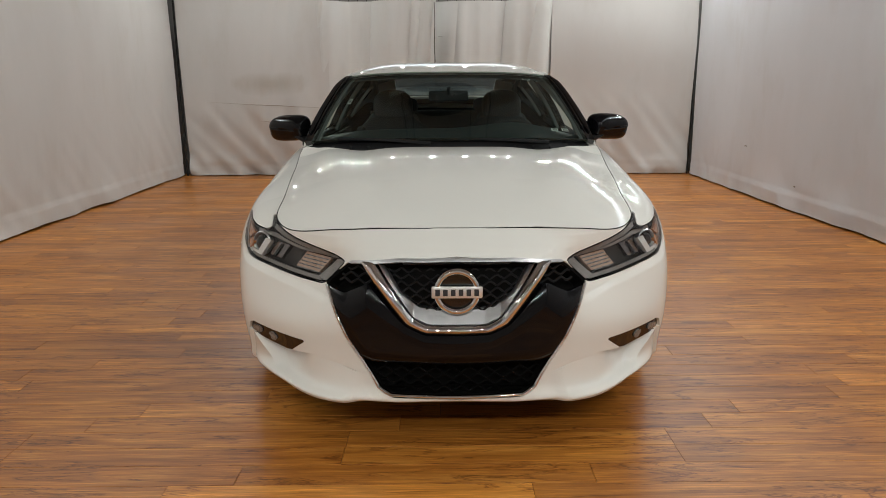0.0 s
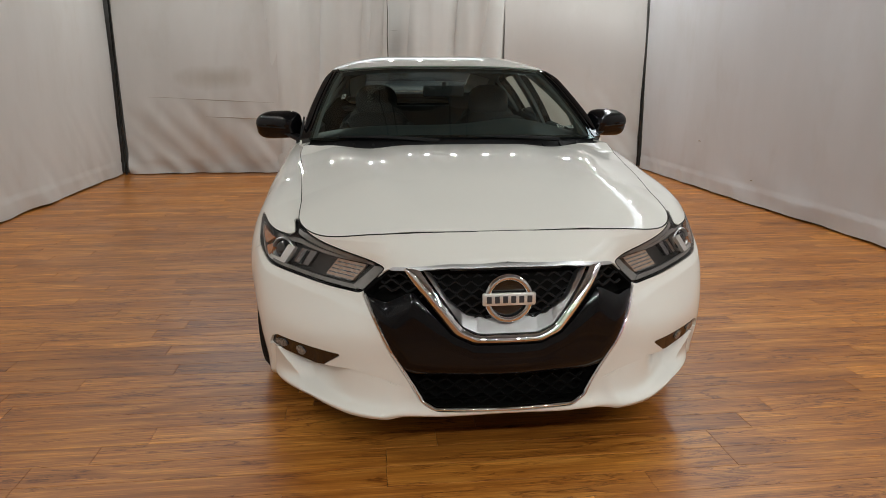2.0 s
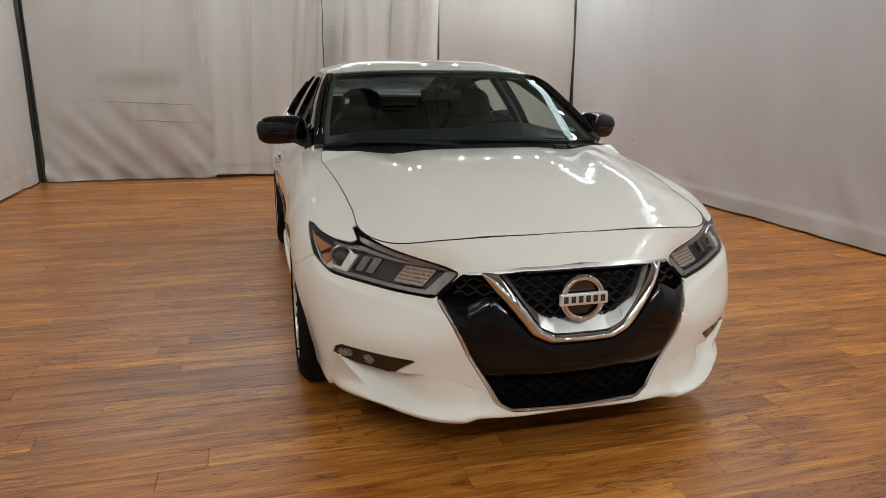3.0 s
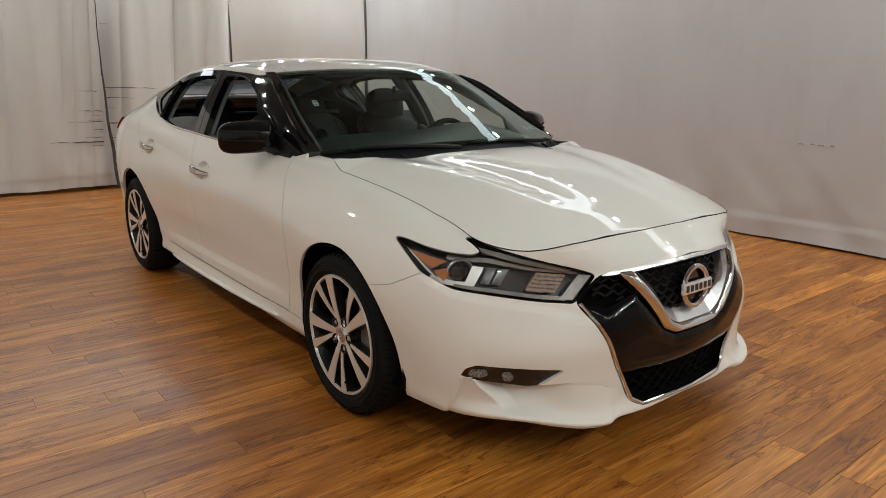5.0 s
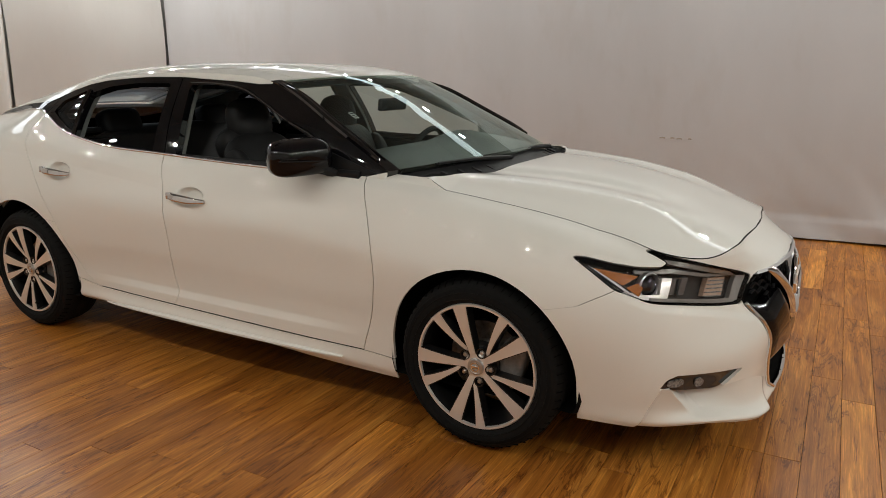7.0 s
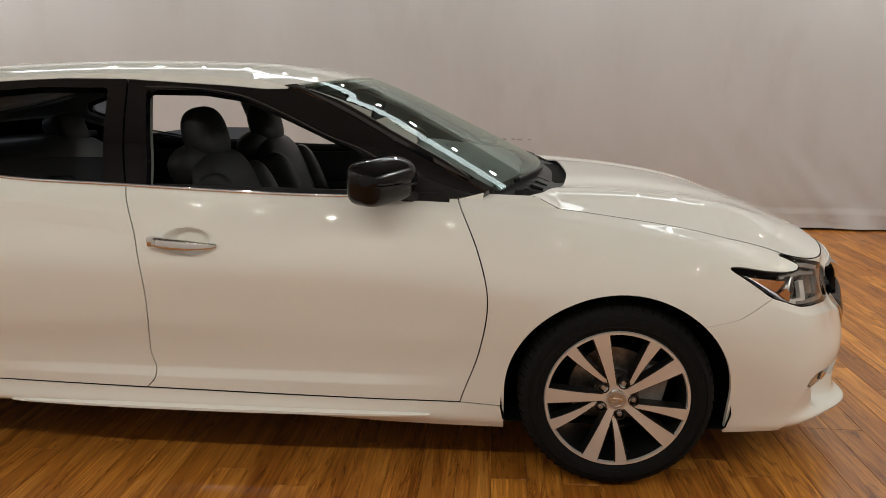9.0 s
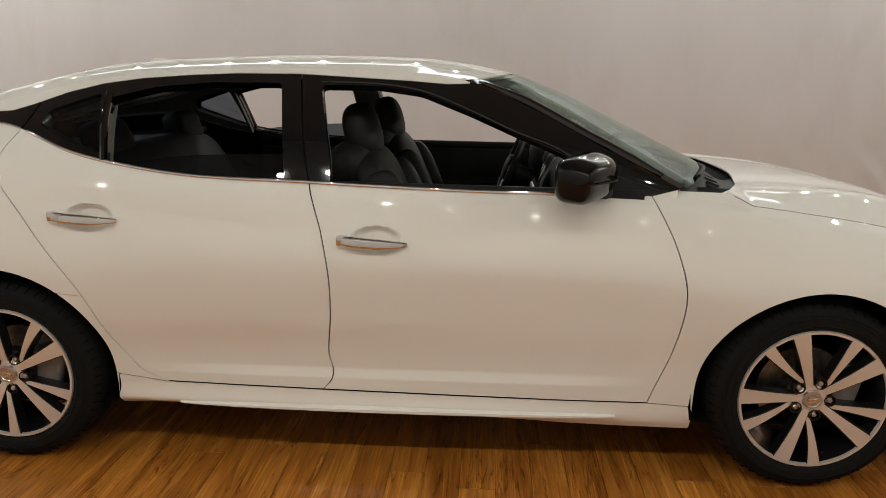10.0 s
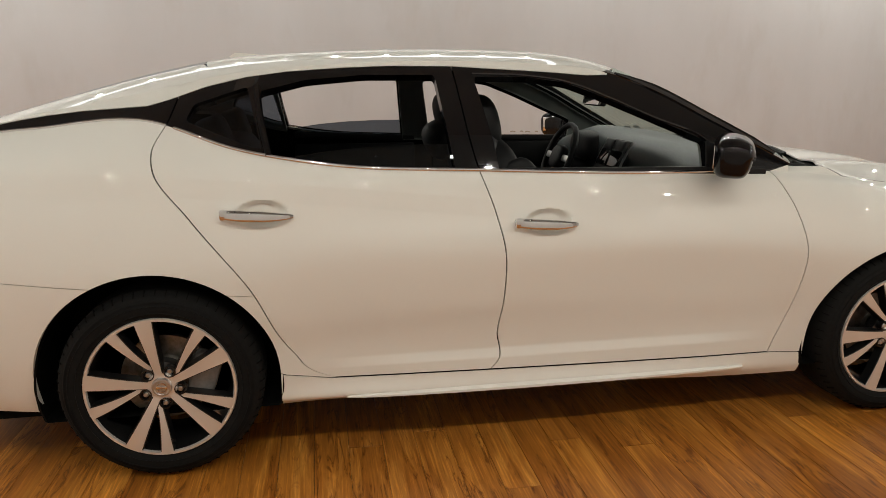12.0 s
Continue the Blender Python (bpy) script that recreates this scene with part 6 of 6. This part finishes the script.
for a in (0, 180, 270):
    v, f = block((0.13, 0.035, 0.02), M @ pose(0.115 * math.cos(radians(a)), 0.115 * math.sin(radians(a)), 0, 0, 0, a), 0.006)
    make("spoke", v, f, SATIN, sw)
v, f = tube([(0.37, 1.945, 0.91), (0.37, 1.74, 0.83)], 0.04, 10)
make("column", v, f, PLASTIC, sw)
# door cards
for s in (-1, 1):
    for y0, y1 in ((1.56, 2.58), (2.68, 3.34)):
        card = empty("door_card", car)
        v, f = block((0.03, y1 - y0, 0.64), pose(s * 0.80, (y0 + y1) / 2, 0.66, 0, s * -6), 0.012)
        make("panel", v, f, PLASTIC, card)
        v, f = cushion((0.09, (y1 - y0) * 0.7, 0.05), m=pose(s * 0.765, (y0 + y1) / 2 + 0.06, 0.79, -3), seg=6)
        make("armrest", v, f, SEAT_HIDE, card)
        v, f = tube([(s * 0.775, y0 + 0.16, 0.90), (s * 0.765, y0 + 0.22, 0.905), (s * 0.775, y0 + 0.27, 0.90)], 0.008, 6)
        make("inner_handle", v, f, CHROME, card)
        v, f = tube([(s * 0.79, y0, 0.985 if y0 < 2 else 1.0), (s * 0.79, y1, 1.0 if y0 < 2 else 1.03)], 0.02, 8)
        make("sill_pad", v, f, PLASTIC, card)
# rear-view mirror and stickers
rv = empty("rear_view_mirror", car)
v, f = block((0.235, 0.028, 0.062), pose(0.0, 1.925, 1.232, 8), 0.012, 3)
make("mirror_case", v, f, PLASTIC, rv)
v, f = block((0.215, 0.003, 0.048), pose(0.0, 1.9405, 1.232, 8), 0.001)
make("mirror_glass", v, f, CHROME, rv)
v, f = tube([(0, 1.915, 1.245), (0, 1.905, 1.265), (0, 1.90, 1.28)], 0.012, 8, up=(1, 0, 0))
make("mirror_stem", v, f, PLASTIC, rv)


def on_screen(u, w, d):
    k = int(np.clip(u * S_HEAD / RAIL_T[-1] * NS, 0, NS - 1))
    p = top_point(k, np.array([w]))[0]
    q = top_point(k + 2, np.array([w]))[0]
    e = top_point(k, np.array([w + 0.02]))[0]
    a, b = Vector(q - p).normalized(), Vector(e - p).normalized()
    n = a.cross(b).normalized()
    if n.z < 0:
        n = -n
    m = Matrix((b, a, n)).transposed().to_4x4()
    return Matrix.Translation(Vector(p) - n * d) @ m


for u, w, sx, sy, mat in ((0.17, -0.74, 0.040, 0.028, PAPER), (0.17, -0.82, 0.040, 0.028, PAPER), (0.55, 0.80, 0.022, 0.05, PAPER), (0.90, -0.72, 0.05, 0.02, PAPER)):
    st = empty("sticker", car)
    M = on_screen(u, w, 0.012)
    v, f = block((sx, sy, 0.001), M, 0)
    make("paper", v, f, mat, st)
    for k in range(3):
        v, f = block((sx * 0.75, sy * 0.14, 0.001), M @ pose(0, sy * (0.3 - 0.3 * k), 0.001), 0)
        make("print_bar", v, f, INK, st)

# ---- the floor: laminate boards laid across the booth ----
BOARD_W, BOARD_L = 0.125, 1.215
floor = tagged(empty("floor"), "honey-brown oak laminate floor with staggered boards", "floor", kind="structure")
v, f = block((WALL_E - WALL_W + 0.8, WALL_N - WALL_S + 0.9, 0.05), pose((WALL_E + WALL_W) / 2, (WALL_N + WALL_S) / 2, -0.0335), 0)
make("subfloor", v, f, GRIME_AND_SHADE, floor)


def board_mesh(length):
    bm = bmesh.new()
    bmesh.ops.create_cube(bm, size=1.0)
    bmesh.ops.scale(bm, vec=(length - 0.0015, BOARD_W - 0.0015, 0.008), verts=bm.verts)
    bmesh.ops.translate(bm, vec=(0, 0, -0.004), verts=bm.verts)
    bmesh.ops.bevel(bm, geom=[e for e in bm.edges if all(q.co.z > -0.001 for q in e.verts)], offset=0.0006, segments=1, affect="EDGES")
    me = bpy.data.meshes.new("board")
    bm.to_mesh(me)
    bm.free()
    me.materials.append(WOOD)
    return me


rnd = random.Random(11)
full = board_mesh(BOARD_L)
near, far = [], []
X0, X1 = WALL_W - 0.24, WALL_E + 0.24
y = WALL_S - 0.2
while y < WALL_N + 0.30:
    x = X0 - rnd.random() * BOARD_L
    while x < X1 - 0.02:
        a, b = max(x, X0), min(x + BOARD_L, X1)
        spot = ((a + b) / 2, y + BOARD_W / 2, b - a)
        (near if b - a > BOARD_L - 0.01 and -3.6 < spot[0] < 1.9 and -2.4 < spot[1] < 4.7 else far).append(spot)
        x += BOARD_L
    y += BOARD_W
near.sort(key=lambda s: abs(s[0] + 1.6) * 0.7 + abs(s[1] - 1.2) * 0.6)
far += near[300:]
for cx, cy, length in near[:300]:
    o = new("plank", full)
    o.parent = floor
    o.location = (cx, cy, 0)
vv, ff = [], []
tmpl_v = [tuple(q.co) for q in full.vertices]
tmpl_f = [tuple(q.vertices) for q in full.polygons]
for cx, cy, length in far:
    o = len(vv)
    vv += [(a * length / BOARD_L + cx, b + cy, c) for a, b, c in tmpl_v]
    ff += [tuple(i + o for i in q) for q in tmpl_f]
me = bpy.data.meshes.new("far_planks")
me.from_pydata(vv, [], ff)
me.materials.append(WOOD)
rest = new("far_planks", me)
rest.parent = floor
rest["kind"] = "stuff"
